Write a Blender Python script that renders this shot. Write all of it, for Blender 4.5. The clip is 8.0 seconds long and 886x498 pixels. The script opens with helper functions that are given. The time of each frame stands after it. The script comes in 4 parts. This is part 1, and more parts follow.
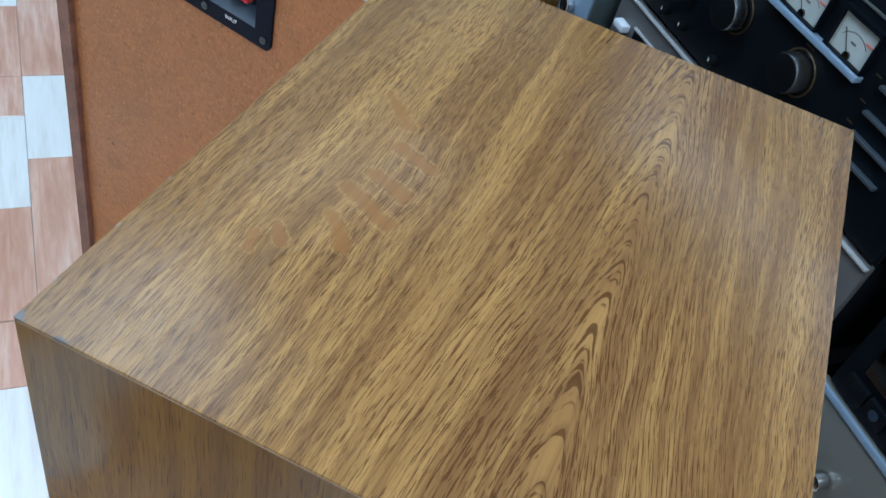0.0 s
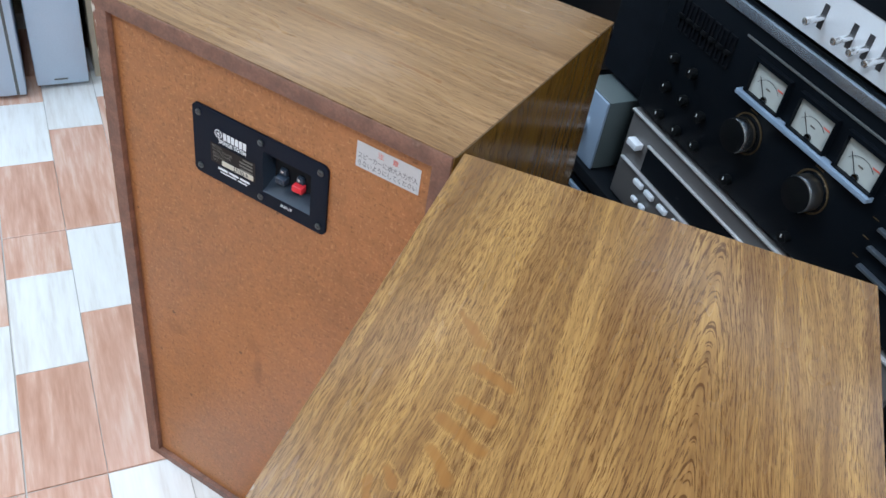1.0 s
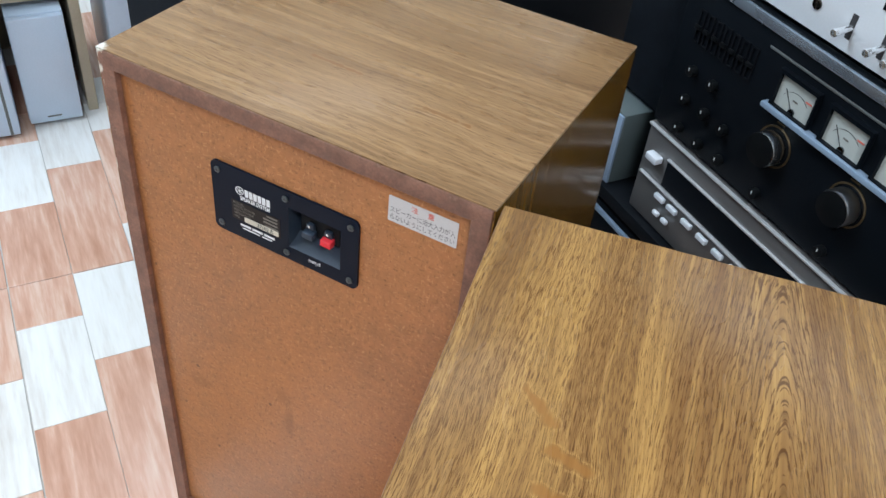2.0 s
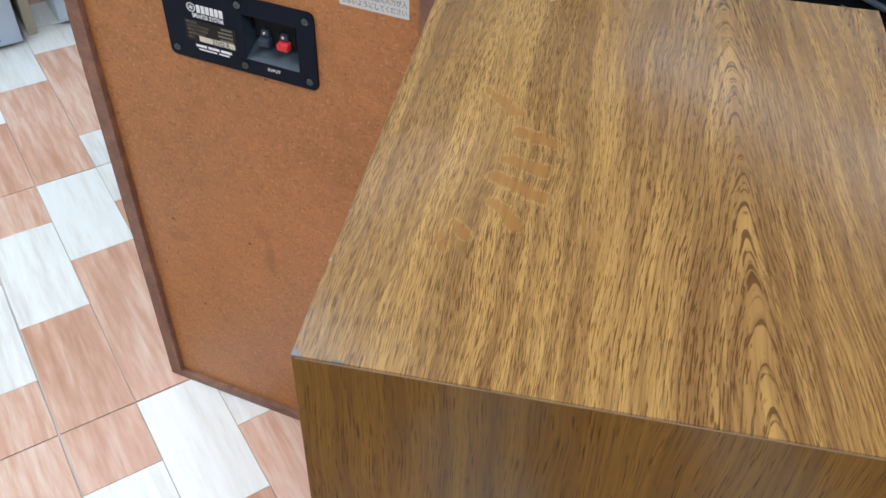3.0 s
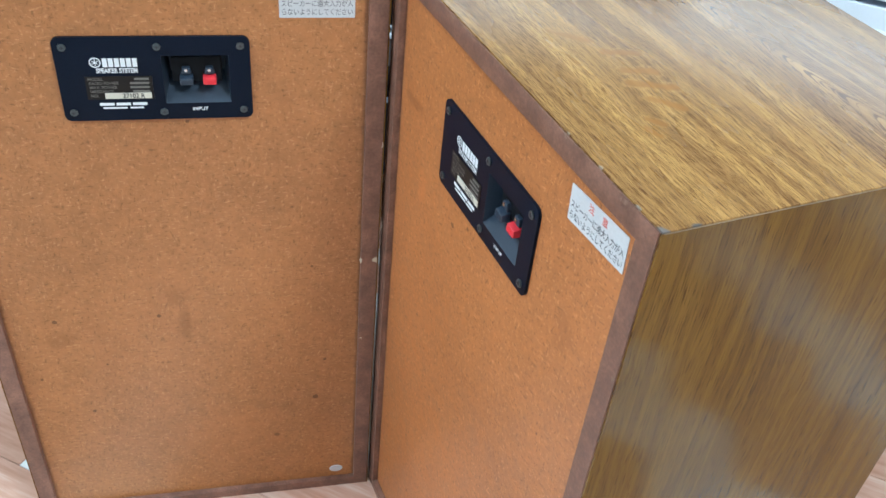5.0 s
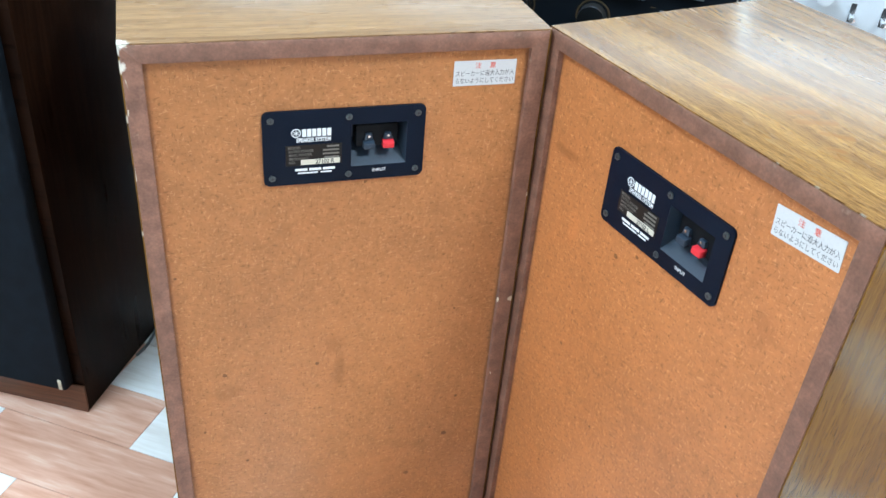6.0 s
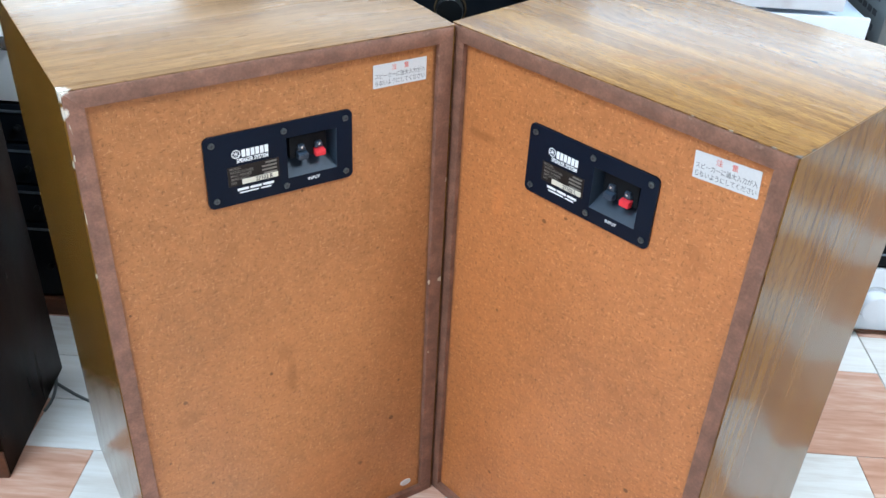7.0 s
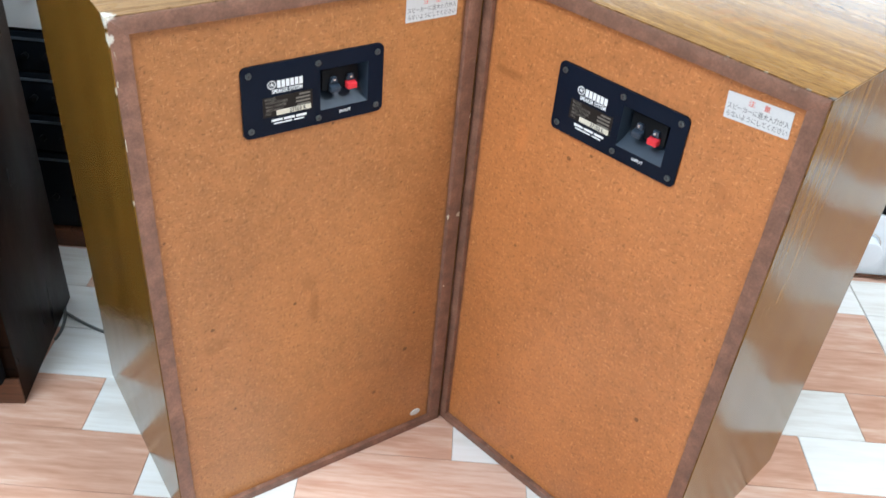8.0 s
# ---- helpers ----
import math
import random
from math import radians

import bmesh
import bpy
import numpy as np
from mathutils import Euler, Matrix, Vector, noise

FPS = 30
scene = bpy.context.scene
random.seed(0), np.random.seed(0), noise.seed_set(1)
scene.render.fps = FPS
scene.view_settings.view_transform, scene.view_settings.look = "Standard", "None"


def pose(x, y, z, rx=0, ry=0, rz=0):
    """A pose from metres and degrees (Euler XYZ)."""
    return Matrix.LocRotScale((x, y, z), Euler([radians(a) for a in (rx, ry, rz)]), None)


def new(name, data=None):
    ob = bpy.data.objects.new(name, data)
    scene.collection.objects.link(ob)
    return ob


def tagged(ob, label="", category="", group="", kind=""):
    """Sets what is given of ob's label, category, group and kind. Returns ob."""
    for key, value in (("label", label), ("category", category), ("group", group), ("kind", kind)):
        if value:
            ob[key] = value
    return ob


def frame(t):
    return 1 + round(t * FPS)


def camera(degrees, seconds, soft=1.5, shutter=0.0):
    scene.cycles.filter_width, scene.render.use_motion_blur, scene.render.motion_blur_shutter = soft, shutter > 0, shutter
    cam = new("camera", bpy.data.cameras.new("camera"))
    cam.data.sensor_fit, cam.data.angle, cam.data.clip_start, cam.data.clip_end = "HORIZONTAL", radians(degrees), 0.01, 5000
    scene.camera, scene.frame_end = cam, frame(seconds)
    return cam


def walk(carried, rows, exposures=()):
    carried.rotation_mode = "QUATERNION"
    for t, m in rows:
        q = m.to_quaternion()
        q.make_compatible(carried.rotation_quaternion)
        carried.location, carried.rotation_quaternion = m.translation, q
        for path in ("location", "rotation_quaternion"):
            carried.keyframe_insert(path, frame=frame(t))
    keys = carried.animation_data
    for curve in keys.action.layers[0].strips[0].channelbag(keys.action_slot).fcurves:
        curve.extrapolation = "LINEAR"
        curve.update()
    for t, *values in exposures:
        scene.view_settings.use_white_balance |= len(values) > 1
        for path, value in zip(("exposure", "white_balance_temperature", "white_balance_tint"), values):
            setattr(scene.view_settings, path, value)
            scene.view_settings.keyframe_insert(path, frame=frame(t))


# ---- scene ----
cam = camera(53.05, 8.0, 1.5, 0.12)
ROWS = [
    (0.0, 0.2651, -0.4431, 0.8818, 44.70, -12.24, 34.88),
    (0.2, 0.2562, -0.4446, 0.9000, 46.17, -11.71, 34.34),
    (0.5, 0.2437, -0.4506, 0.9268, 48.82, -9.24, 32.57),
    (1.0, 0.2150, -0.4536, 0.9683, 49.02, -7.67, 31.65),
    (1.2, 0.2062, -0.4523, 0.9816, 49.20, -6.60, 30.82),
    (2.3, 0.1531, -0.4266, 0.9820, 47.97, -4.24, 27.72),
    (2.5, 0.1904, -0.4393, 0.9518, 47.22, -3.17, 26.52),
    (2.8, 0.2124, -0.4933, 0.9187, 46.76, -2.90, 24.60),
    (3.0, 0.2088, -0.5224, 0.9003, 45.96, -1.67, 22.59),
    (3.2, 0.1933, -0.5363, 0.8957, 45.98, -1.41, 19.65),
    (3.5, 0.1404, -0.5444, 0.8955, 46.27, -3.01, 12.91),
    (3.8, 0.0610, -0.5429, 0.8775, 46.97, -4.52, 6.41),
    (4.0, 0.0256, -0.5394, 0.8622, 47.55, -4.37, 1.77),
    (4.2, 0.0051, -0.5448, 0.8552, 47.91, -4.62, -1.98),
    (5.3, -0.1710, -0.6554, 0.8690, 53.32, -5.06, -12.82),
    (5.5, -0.2157, -0.6637, 0.8851, 54.68, -5.20, -13.51),
    (5.8, -0.2657, -0.6632, 0.8854, 55.67, -4.44, -14.17),
    (6.0, -0.3177, -0.6668, 0.8796, 56.11, -4.25, -16.70),
    (6.2, -0.3736, -0.6683, 0.8848, 56.40, -3.82, -21.82),
    (6.5, -0.4402, -0.6641, 0.8953, 56.89, -2.39, -29.49),
    (7.0, -0.4437, -0.6658, 0.8983, 56.71, -2.54, -31.96),
    (7.5, -0.4437, -0.6671, 0.8989, 56.70, -3.72, -31.99),
    (7.8, -0.4801, -0.6622, 0.8920, 55.78, -4.37, -33.03),
    (8.0, -0.4986, -0.6553, 0.8993, 53.07, -4.42, -32.84),
]
# seconds, stops, kelvin, tint
EXPOSURES = [(0.0, -0.30, 5400, 3), (0.5, -0.21, 5750, 7), (1.0, -0.03, 6000, 9), (2.5, 0.01, 6400, 9), (3.0, -0.06, 6400, 9), (3.5, -0.08, 6300, 7), (4.0, 0.28, 5550, -3), (5.3, 0.33, 5800, 1), (5.5, 0.50, 5800, 1), (6.0, 0.62, 5800, 1), (6.5, 0.52, 5850, 3), (7.5, 0.44, 6100, 7), (8.0, 0.46, 6300, 7)]
walk(cam, [(t, pose(*p)) for t, *p in ROWS], EXPOSURES)

# ---------------- light ----------------
ROOM = pose(0, 0, 0, 0, 0, -35.2)      # the shop's own axes: floor joints and shelves run along them
UMIN, UMAX, VMIN, VMAX, TALL = -2.6, 3.0, -2.8, 1.75, 2.5

sky = bpy.data.worlds.new("sky")
scene.world = sky
sky.use_nodes = True
sky_tex = sky.node_tree.nodes.new("ShaderNodeTexSky")
sky_tex.sky_type, sky_tex.sun_disc = "NISHITA", False
sky_tex.sun_elevation, sky_tex.sun_rotation = radians(45), radians(200)
sky.node_tree.links.new(sky_tex.outputs[0], sky.node_tree.nodes["Background"].inputs[0])
sky.node_tree.nodes["Background"].inputs[1].default_value = 0.12


def area_lamp(name, m, wide, high, watts, colour):
    data = bpy.data.lights.new(name, "AREA")
    data.shape, data.size, data.size_y, data.energy, data.color = "RECTANGLE", wide, high, watts, colour
    ob = new(name, data)
    ob.matrix_world = m
    return ob


# unseen sources: daylight of an assumed window behind the shelves, three assumed ceiling lights
area_lamp("window_daylight", ROOM @ pose(0.2, VMAX - 0.05, 1.15, -90, 0, 0), 3.6, 1.1, 31, (0.78, 0.90, 1.0))
area_lamp("assumed_ceiling_light", ROOM @ pose(1.29, -0.58, TALL - 0.06), 0.50, 0.50, 40, (0.86, 0.94, 1.0))
area_lamp("assumed_ceiling_light", ROOM @ pose(-1.08, -1.12, TALL - 0.06), 1.10, 1.30, 53, (0.74, 0.88, 1.0))
# no light is known here: added to brighten the floor on the left
area_lamp("assumed_ceiling_light", ROOM @ pose(-1.95, 0.32, TALL - 0.06), 0.40, 1.20, 11, (0.80, 0.90, 1.0))


# ---------------- materials ----------------
class Nodes:
    """Short writing for node trees."""

    def __init__(self, name):
        self.mat = bpy.data.materials.new(name)
        self.mat.use_nodes = True
        self.tree = self.mat.node_tree
        self.bsdf = self.tree.nodes["Principled BSDF"]

    def put(self, socket, value):
        if isinstance(value, bpy.types.NodeSocket):
            self.tree.links.new(value, socket)
        elif isinstance(value, tuple) and len(value) == 3 and socket.type == "RGBA":
            socket.default_value = (*value, 1)
        else:
            socket.default_value = value

    def node(self, kind, *values, operation="", noise_dimensions=""):
        n = self.tree.nodes.new(kind)
        if operation:
            n.operation = operation
        if noise_dimensions:
            n.noise_dimensions = noise_dimensions
        for i, value in enumerate(values):
            if value is not None:
                self.put(n.inputs[i], value)
        return n

    def math(self, op, a, b=0.0, c=0.0):
        return self.node("ShaderNodeMath", a, b, c, operation=op).outputs[0]

    def vec(self, x, y, z):
        return self.node("ShaderNodeCombineXYZ", x, y, z).outputs[0]

    def noise(self, v, scale=1.0, detail=2.0, rough=0.5, w=None):
        n = self.node("ShaderNodeTexNoise", noise_dimensions="4D" if w is not None else "3D")
        self.put(n.inputs["Vector"], v)
        n.inputs["Scale"].default_value, n.inputs["Detail"].default_value, n.inputs["Roughness"].default_value = scale, detail, rough
        if w is not None:
            self.put(n.inputs["W"], w)
        return n.outputs[0]

    def ramp(self, f, *stops):
        n = self.node("ShaderNodeValToRGB", f)
        e = n.color_ramp.elements
        while len(e) < len(stops):
            e.new(0.5)
        for el, (p, c) in zip(e, stops):
            el.position, el.color = p, (*c, 1) if isinstance(c, tuple) else (c, c, c, 1)
        return n.outputs[0]

    def mix(self, f, a, b, mode="MIX"):
        n = self.tree.nodes.new("ShaderNodeMix")
        n.data_type, n.blend_type = "RGBA", mode
        self.put(n.inputs[0], f)
        self.put(n.inputs[6], a)
        self.put(n.inputs[7], b)
        return n.outputs[2]

    def coords(self):
        return self.node("ShaderNodeTexCoord").outputs["Object"]

    def xyz(self, v=None):
        return self.node("ShaderNodeSeparateXYZ", v or self.coords()).outputs

    def done(self, colour, rough=0.5, metal=0.0, height=None, bump=0.3, distance=0.001, coat=0.0, specular=None):
        self.put(self.bsdf.inputs["Base Color"], colour)
        self.put(self.bsdf.inputs["Roughness"], rough)
        self.bsdf.inputs["Metallic"].default_value = metal
        self.bsdf.inputs["Coat Weight"].default_value = coat
        self.bsdf.inputs["Coat Roughness"].default_value = 0.22
        if specular is not None:
            self.bsdf.inputs["Specular IOR Level"].default_value = specular
        if height is not None:
            b = self.tree.nodes.new("ShaderNodeBump")
            b.inputs["Strength"].default_value, b.inputs["Distance"].default_value = bump, distance
            self.put(b.inputs["Height"], height)
            self.tree.links.new(b.outputs[0], self.bsdf.inputs["Normal"])
        return self.mat


def surface(name, colour, rough=0.5, metal=0.0, grain=60.0, vary=0.18, bump=0.15, coat=0.0, specular=None):
    """Paint, metal or plastic with fine and coarse unevenness."""
    n = Nodes(name)
    v = n.coords()
    coarse, fine = n.noise(v, grain * 0.12, 3), n.noise(v, grain * 9, 2)
    f = n.math("ADD", n.math("MULTIPLY", coarse, 0.7), n.math("MULTIPLY", fine, 0.3))
    c = n.ramp(f, (0.3, tuple(x * (1 - vary) for x in colour)), (0.7, tuple(min(1, x * (1 + vary)) for x in colour)))
    r = n.math("MULTIPLY_ADD", coarse, 0.2, rough - 0.1)
    return n.done(c, r, metal, fine, bump, 0.0003, coat, specular)


def veneer(name, along, across, pale, deep, seed, heart=None, flecks=(), worn=(), pores=0.66, rough=0.36, stripes=26.0, coat=0.0, specular=0.3, relief=0.22, pore_scale=(105.0, 2800.0), gain=15.0):
    """Oak or walnut veneer. along, across: the axes of the grain. heart: across-place of the arched figure. flecks: (g, w, g, w, half width) smooth
    rays across the grain. worn: (x, y, z, radius, colour) patches."""
    n = Nodes(name)
    v = n.coords()
    axes = n.xyz(v)
    g, w = axes[along], axes[across]
    wander = n.math("MULTIPLY_ADD", n.noise(n.vec(n.math("MULTIPLY", g, 7.0), n.math("MULTIPLY", w, 14.0), seed), 1.0, 2), 0.016, -0.008)
    w2 = n.math("ADD", w, wander)
    broad = n.noise(n.vec(n.math("MULTIPLY", g, 1.6), n.math("MULTIPLY", w2, stripes), seed + 3.1), 1.0, 3, 0.55)
    streak = n.noise(n.vec(n.math("MULTIPLY", g, 5.0), n.math("MULTIPLY", w2, 210.0), seed + 5.7), 1.0, 2, 0.6)
    pore = n.noise(n.vec(n.math("MULTIPLY", g, pore_scale[0]), n.math("MULTIPLY", w2, pore_scale[1]), seed + 9.2), 1.0, 1.0, 0.5)
    patchy = n.noise(n.vec(n.math("MULTIPLY", g, 9.0), n.math("MULTIPLY", w2, 45.0), seed + 1.3), 1.0, 2)
    line = n.noise(n.vec(n.math("MULTIPLY", g, 13.0), n.math("MULTIPLY", w2, 820.0), seed + 2.2), 1.0, 2, 0.6)
    tone = n.math("ADD", n.math("MULTIPLY", broad, 0.50), n.math("MULTIPLY", streak, 0.50))
    colour = n.ramp(tone, (0.32, deep), (0.47, tuple((a * 0.48 + b * 0.52) for a, b in zip(pale, deep))), (0.58, pale))
    colour = n.mix(n.math("MULTIPLY", n.ramp(line, (0.36, 1.0), (0.54, 0.0)), 0.34), colour, tuple(x * 0.66 for x in deep))
    keep = None
    if heart is not None:
        # nested arches: q is constant along a growth ring, the tip of each ring lies on the heart line
        lean = n.math("MULTIPLY_ADD", g, 0.022, heart - 0.0045)
        dw = n.math("SUBTRACT", w2, lean)
        reach = n.math("ABSOLUTE", dw)
        dw = n.math("MULTIPLY_ADD", reach, 0.2, dw)
        arm = n.math("SQRT", n.math("ADD", n.math("MULTIPLY", n.math("MULTIPLY", dw, dw), 58.0), 0.00060))
        arm = n.math("ADD", arm, n.math("MULTIPLY", n.math("MULTIPLY", dw, dw), 30.0))
        q = n.math("SUBTRACT", g, arm)
        q = n.math("ADD", q, n.math("MULTIPLY", n.noise(n.vec(n.math("MULTIPLY", g, 20.0), n.math("MULTIPLY", w, 60.0), seed), 1.0, 2, 0.5), 0.014))
        ring = n.ramp(n.math("FRACT", n.math("MULTIPLY", q, 40.0)), (0.0, 0.0), (0.66, 0.04), (0.87, 1.0), (0.98, 0.0))
        band = n.noise(n.vec(n.math("MULTIPLY", q, 10.0), 0.0, seed), 1.0, 2)
        near = n.ramp(n.math("ADD", reach, n.math("MULTIPLY_ADD", patchy, 0.03, -0.015)), (0.0, 1.0), (0.052, 0.9), (0.085, 0.0))
        ring = n.math("MULTIPLY", ring, near)
        colour = n.mix(n.math("MULTIPLY", n.math("MULTIPLY", n.ramp(band, (0.40, 1.0), (0.56, 0.0)), near), 0.75), colour, (deep[0] * 0.90, deep[1] * 0.84, deep[2] * 0.84))
        colour = n.mix(n.math("MULTIPLY", ring, 0.50), colour, tuple(x * 0.6 for x in deep))
        arched = n.noise(n.vec(n.math("MULTIPLY", g, pore_scale[0]), n.math("MULTIPLY", q, 260.0), seed + 4.4), 1.0, 1.0, 0.5)
        arched = n.math("ADD", arched, n.math("MULTIPLY_ADD", ring, 0.13, -0.045))
        pore = n.math("ADD", n.math("MULTIPLY", arched, near), n.math("MULTIPLY", pore, n.math("SUBTRACT", 1.0, near)))
    wobble = n.math("MULTIPLY_ADD", n.noise(v, 150.0, 3), 0.0072, -0.0036)
    for g0, w0, g1, w1, half in flecks:
        lg, lw = g1 - g0, w1 - w0
        pg, pw = n.math("SUBTRACT", g, g0), n.math("SUBTRACT", w, w0)
        f = n.math("MULTIPLY", n.math("ADD", n.math("MULTIPLY", pg, lg), n.math("MULTIPLY", pw, lw)), 1.0 / (lg * lg + lw * lw))
        f = n.node("ShaderNodeClamp", f).outputs[0]
        ag, aw = n.math("SUBTRACT", pg, n.math("MULTIPLY", f, lg)), n.math("SUBTRACT", pw, n.math("MULTIPLY", f, lw))
        d = n.math("SQRT", n.math("ADD", n.math("MULTIPLY", ag, ag), n.math("MULTIPLY", aw, aw)))
        d = n.math("DIVIDE", n.math("ADD", d, wobble), half)
        keep = d if keep is None else n.math("MINIMUM", keep, d)
    limit = n.math("MULTIPLY_ADD", patchy, 0.07, pores - 0.115)
    soft_dash = n.math("MULTIPLY", n.math("SUBTRACT", pore, limit), gain)
    dash = n.node("ShaderNodeClamp", soft_dash).outputs[0]
    if keep is not None:
        free = n.ramp(n.math("MULTIPLY", keep, 0.5), (0.22, 0.0), (0.54, 1.0))
        dash = n.math("MULTIPLY", dash, free)
        halo = n.ramp(n.math("MULTIPLY", keep, 0.5), (0.44, 0.0), (0.54, 1.0), (0.72, 0.0))
        colour = n.mix(n.math("MULTIPLY", halo, 0.45), colour, tuple(min(1, x * 1.12) for x in pale))
        colour = n.mix(n.math("MULTIPLY", n.math("SUBTRACT", 1.0, free), 0.74), colour, (pale[0] * 0.60, pale[1] * 0.46, pale[2] * 0.34))
    colour = n.mix(n.math("MULTIPLY", dash, 0.78), colour, (deep[0] * 0.40, deep[1] * 0.30, deep[2] * 0.22))
    for wx, wy, wz, radius, tint in worn:
        d = n.node("ShaderNodeVectorMath", v, (wx, wy, wz), operation="DISTANCE").outputs["Value"]
        d = n.math("DIVIDE", d, radius)
        d = n.math("ADD", d, n.math("MULTIPLY_ADD", n.noise(v, 130.0, 3), 1.5, -0.75))
        colour = n.mix(n.ramp(d, (0.6, 1.0), (0.95, 0.0)), colour, tint)
    r = n.math("MULTIPLY_ADD", patchy, 0.16, rough - 0.08)
    return n.done(colour, r, 0.0, n.math("SUBTRACT", n.math("MULTIPLY", streak, 0.3), dash), relief, 0.0003, coat, specular)


def hardboard(name, colour, seed, marks=()):
    """Orange-brown pressed fibre board with dark and pale fibres, edge paint and rail shadow painted along the border,
    and old marks: (x, z, half width, half height, tone, strength).
    """
    n = Nodes(name)
    own = n.coords()
    axes = n.xyz(own)
    v = n.node("ShaderNodeVectorMath", own, (seed, seed, seed), operation="ADD").outputs[0]
    cloud, blot, mid = n.noise(v, 5.0, 3), n.noise(v, 60.0, 3, 0.6), n.noise(v, 230.0, 3, 0.6)
    f = n.math("ADD", n.math("MULTIPLY", cloud, 0.42), n.math("ADD", n.math("MULTIPLY", blot, 0.28), n.math("MULTIPLY", mid, 0.30)))
    c = n.ramp(f, (0.36, tuple(x * 0.78 for x in colour)), (0.50, colour), (0.62, tuple(min(1, x * 1.17) for x in colour)))
    # fibres lie in all directions: two sets of short stretched flecks, dark and pale
    bent = n.math("MULTIPLY", n.noise(v, 55.0, 2), 3.0)
    for k, (sx, sz) in enumerate(((170.0, 420.0), (430.0, 190.0))):
        fibre = n.noise(n.vec(n.math("MULTIPLY_ADD", axes[0], sx, bent), seed + k * 5.0, n.math("MULTIPLY_ADD", axes[2], sz, bent)), 1.0, 2, 0.6)
        c = n.mix(n.math("MULTIPLY", n.ramp(fibre, (0.61, 0.0), (0.67, 1.0)), 0.52), c, tuple(x * 0.36 for x in colour))
        c = n.mix(n.math("MULTIPLY", n.ramp(fibre, (0.33, 1.0), (0.39, 0.0)), 0.50), c, (min(1, colour[0] * 1.55), min(1, colour[1] * 1.85), min(1, colour[2] * 2.3)))
    spot = n.node("ShaderNodeTexVoronoi", v)
    spot.inputs["Scale"].default_value = 34.0
    c = n.mix(n.math("MULTIPLY", n.math("LESS_THAN", spot.outputs["Distance"], n.math("MULTIPLY_ADD", n.noise(v, 25.0, 2), 0.30, -0.105)), 0.65), c, tuple(x * 0.16 for x in colour))
    smear = n.noise(n.vec(n.math("MULTIPLY", axes[0], 16.0), seed, n.math("MULTIPLY", axes[2], 5.0)), 1.0, 3, 0.6)
    c = n.mix(n.math("MULTIPLY", n.ramp(smear, (0.56, 0.0), (0.75, 1.0)), 0.14), c, (colour[0] * 0.62, colour[1] * 0.45, colour[2] * 0.36))
    for mx, mz, rx, rz, tone, strength in marks:
        dx, dz = n.math("DIVIDE", n.math("SUBTRACT", axes[0], mx), rx), n.math("DIVIDE", n.math("SUBTRACT", axes[2], mz), rz)
        d = n.math("ADD", n.math("MULTIPLY", dx, dx), n.math("MULTIPLY", dz, dz))
        d = n.math("ADD", d, n.math("MULTIPLY_ADD", n.noise(v, 70.0, 3, 0.65), 1.6, -0.8))
        c = n.mix(n.math("MULTIPLY", n.ramp(d, (0.15, 1.0), (1.0, 0.0)), strength), c, (min(1, colour[0] * tone * 1.1), min(1, colour[1] * tone), min(1, colour[2] * tone * 0.9)))
    # brown edge paint run on to the board, with the rails' shadow in its colour
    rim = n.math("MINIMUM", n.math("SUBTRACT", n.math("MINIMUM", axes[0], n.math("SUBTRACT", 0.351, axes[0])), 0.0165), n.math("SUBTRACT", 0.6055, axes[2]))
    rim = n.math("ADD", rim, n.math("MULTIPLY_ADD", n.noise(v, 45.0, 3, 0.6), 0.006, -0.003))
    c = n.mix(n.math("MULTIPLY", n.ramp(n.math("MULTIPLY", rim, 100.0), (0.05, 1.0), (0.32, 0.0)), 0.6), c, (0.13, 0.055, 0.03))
    return n.done(c, n.math("MULTIPLY_ADD", blot, 0.20, 0.30), 0.0, n.math("ADD", mid, blot), 0.14, 0.0004, 0.0, 0.42)


def painted_edge(name, colour, worn=()):
    """Brown paint on raw board: blotchy, scuffed, with bare spots where it is worn through."""
    n = Nodes(name)
    v = n.coords()
    blotch, grit = n.noise(v, 45.0, 4, 0.65), n.noise(v, 420.0, 2, 0.6)
    c = n.ramp(n.math("ADD", n.math("MULTIPLY", blotch, 0.7), n.math("MULTIPLY", grit, 0.3)),
               (0.34, tuple(x * 0.62 for x in colour)), (0.50, colour), (0.66, tuple(x * 1.5 for x in colour)))
    scuff = n.noise(n.node("ShaderNodeVectorMath", v, (3.0, 1.0, 5.0), operation="ADD").outputs[0], 70.0, 4, 0.7)
    c = n.mix(n.math("MULTIPLY", n.ramp(scuff, (0.64, 0.0), (0.74, 1.0)), 0.45), c, (0.42, 0.30, 0.22))
    for wx, wy, wz, radius, tint in worn:
        d = n.node("ShaderNodeVectorMath", v, (wx, wy, wz), operation="DISTANCE").outputs["Value"]
        d = n.math("ADD", n.math("DIVIDE", d, radius), n.math("MULTIPLY_ADD", n.noise(v, 150.0, 3), 2.0, -1.0))
        c = n.mix(n.ramp(d, (0.6, 1.0), (0.95, 0.0)), c, tint)
    return n.done(c, n.math("MULTIPLY_ADD", blotch, 0.3, 0.38), 0.0, n.math("ADD", blotch, grit), 0.35, 0.0005)


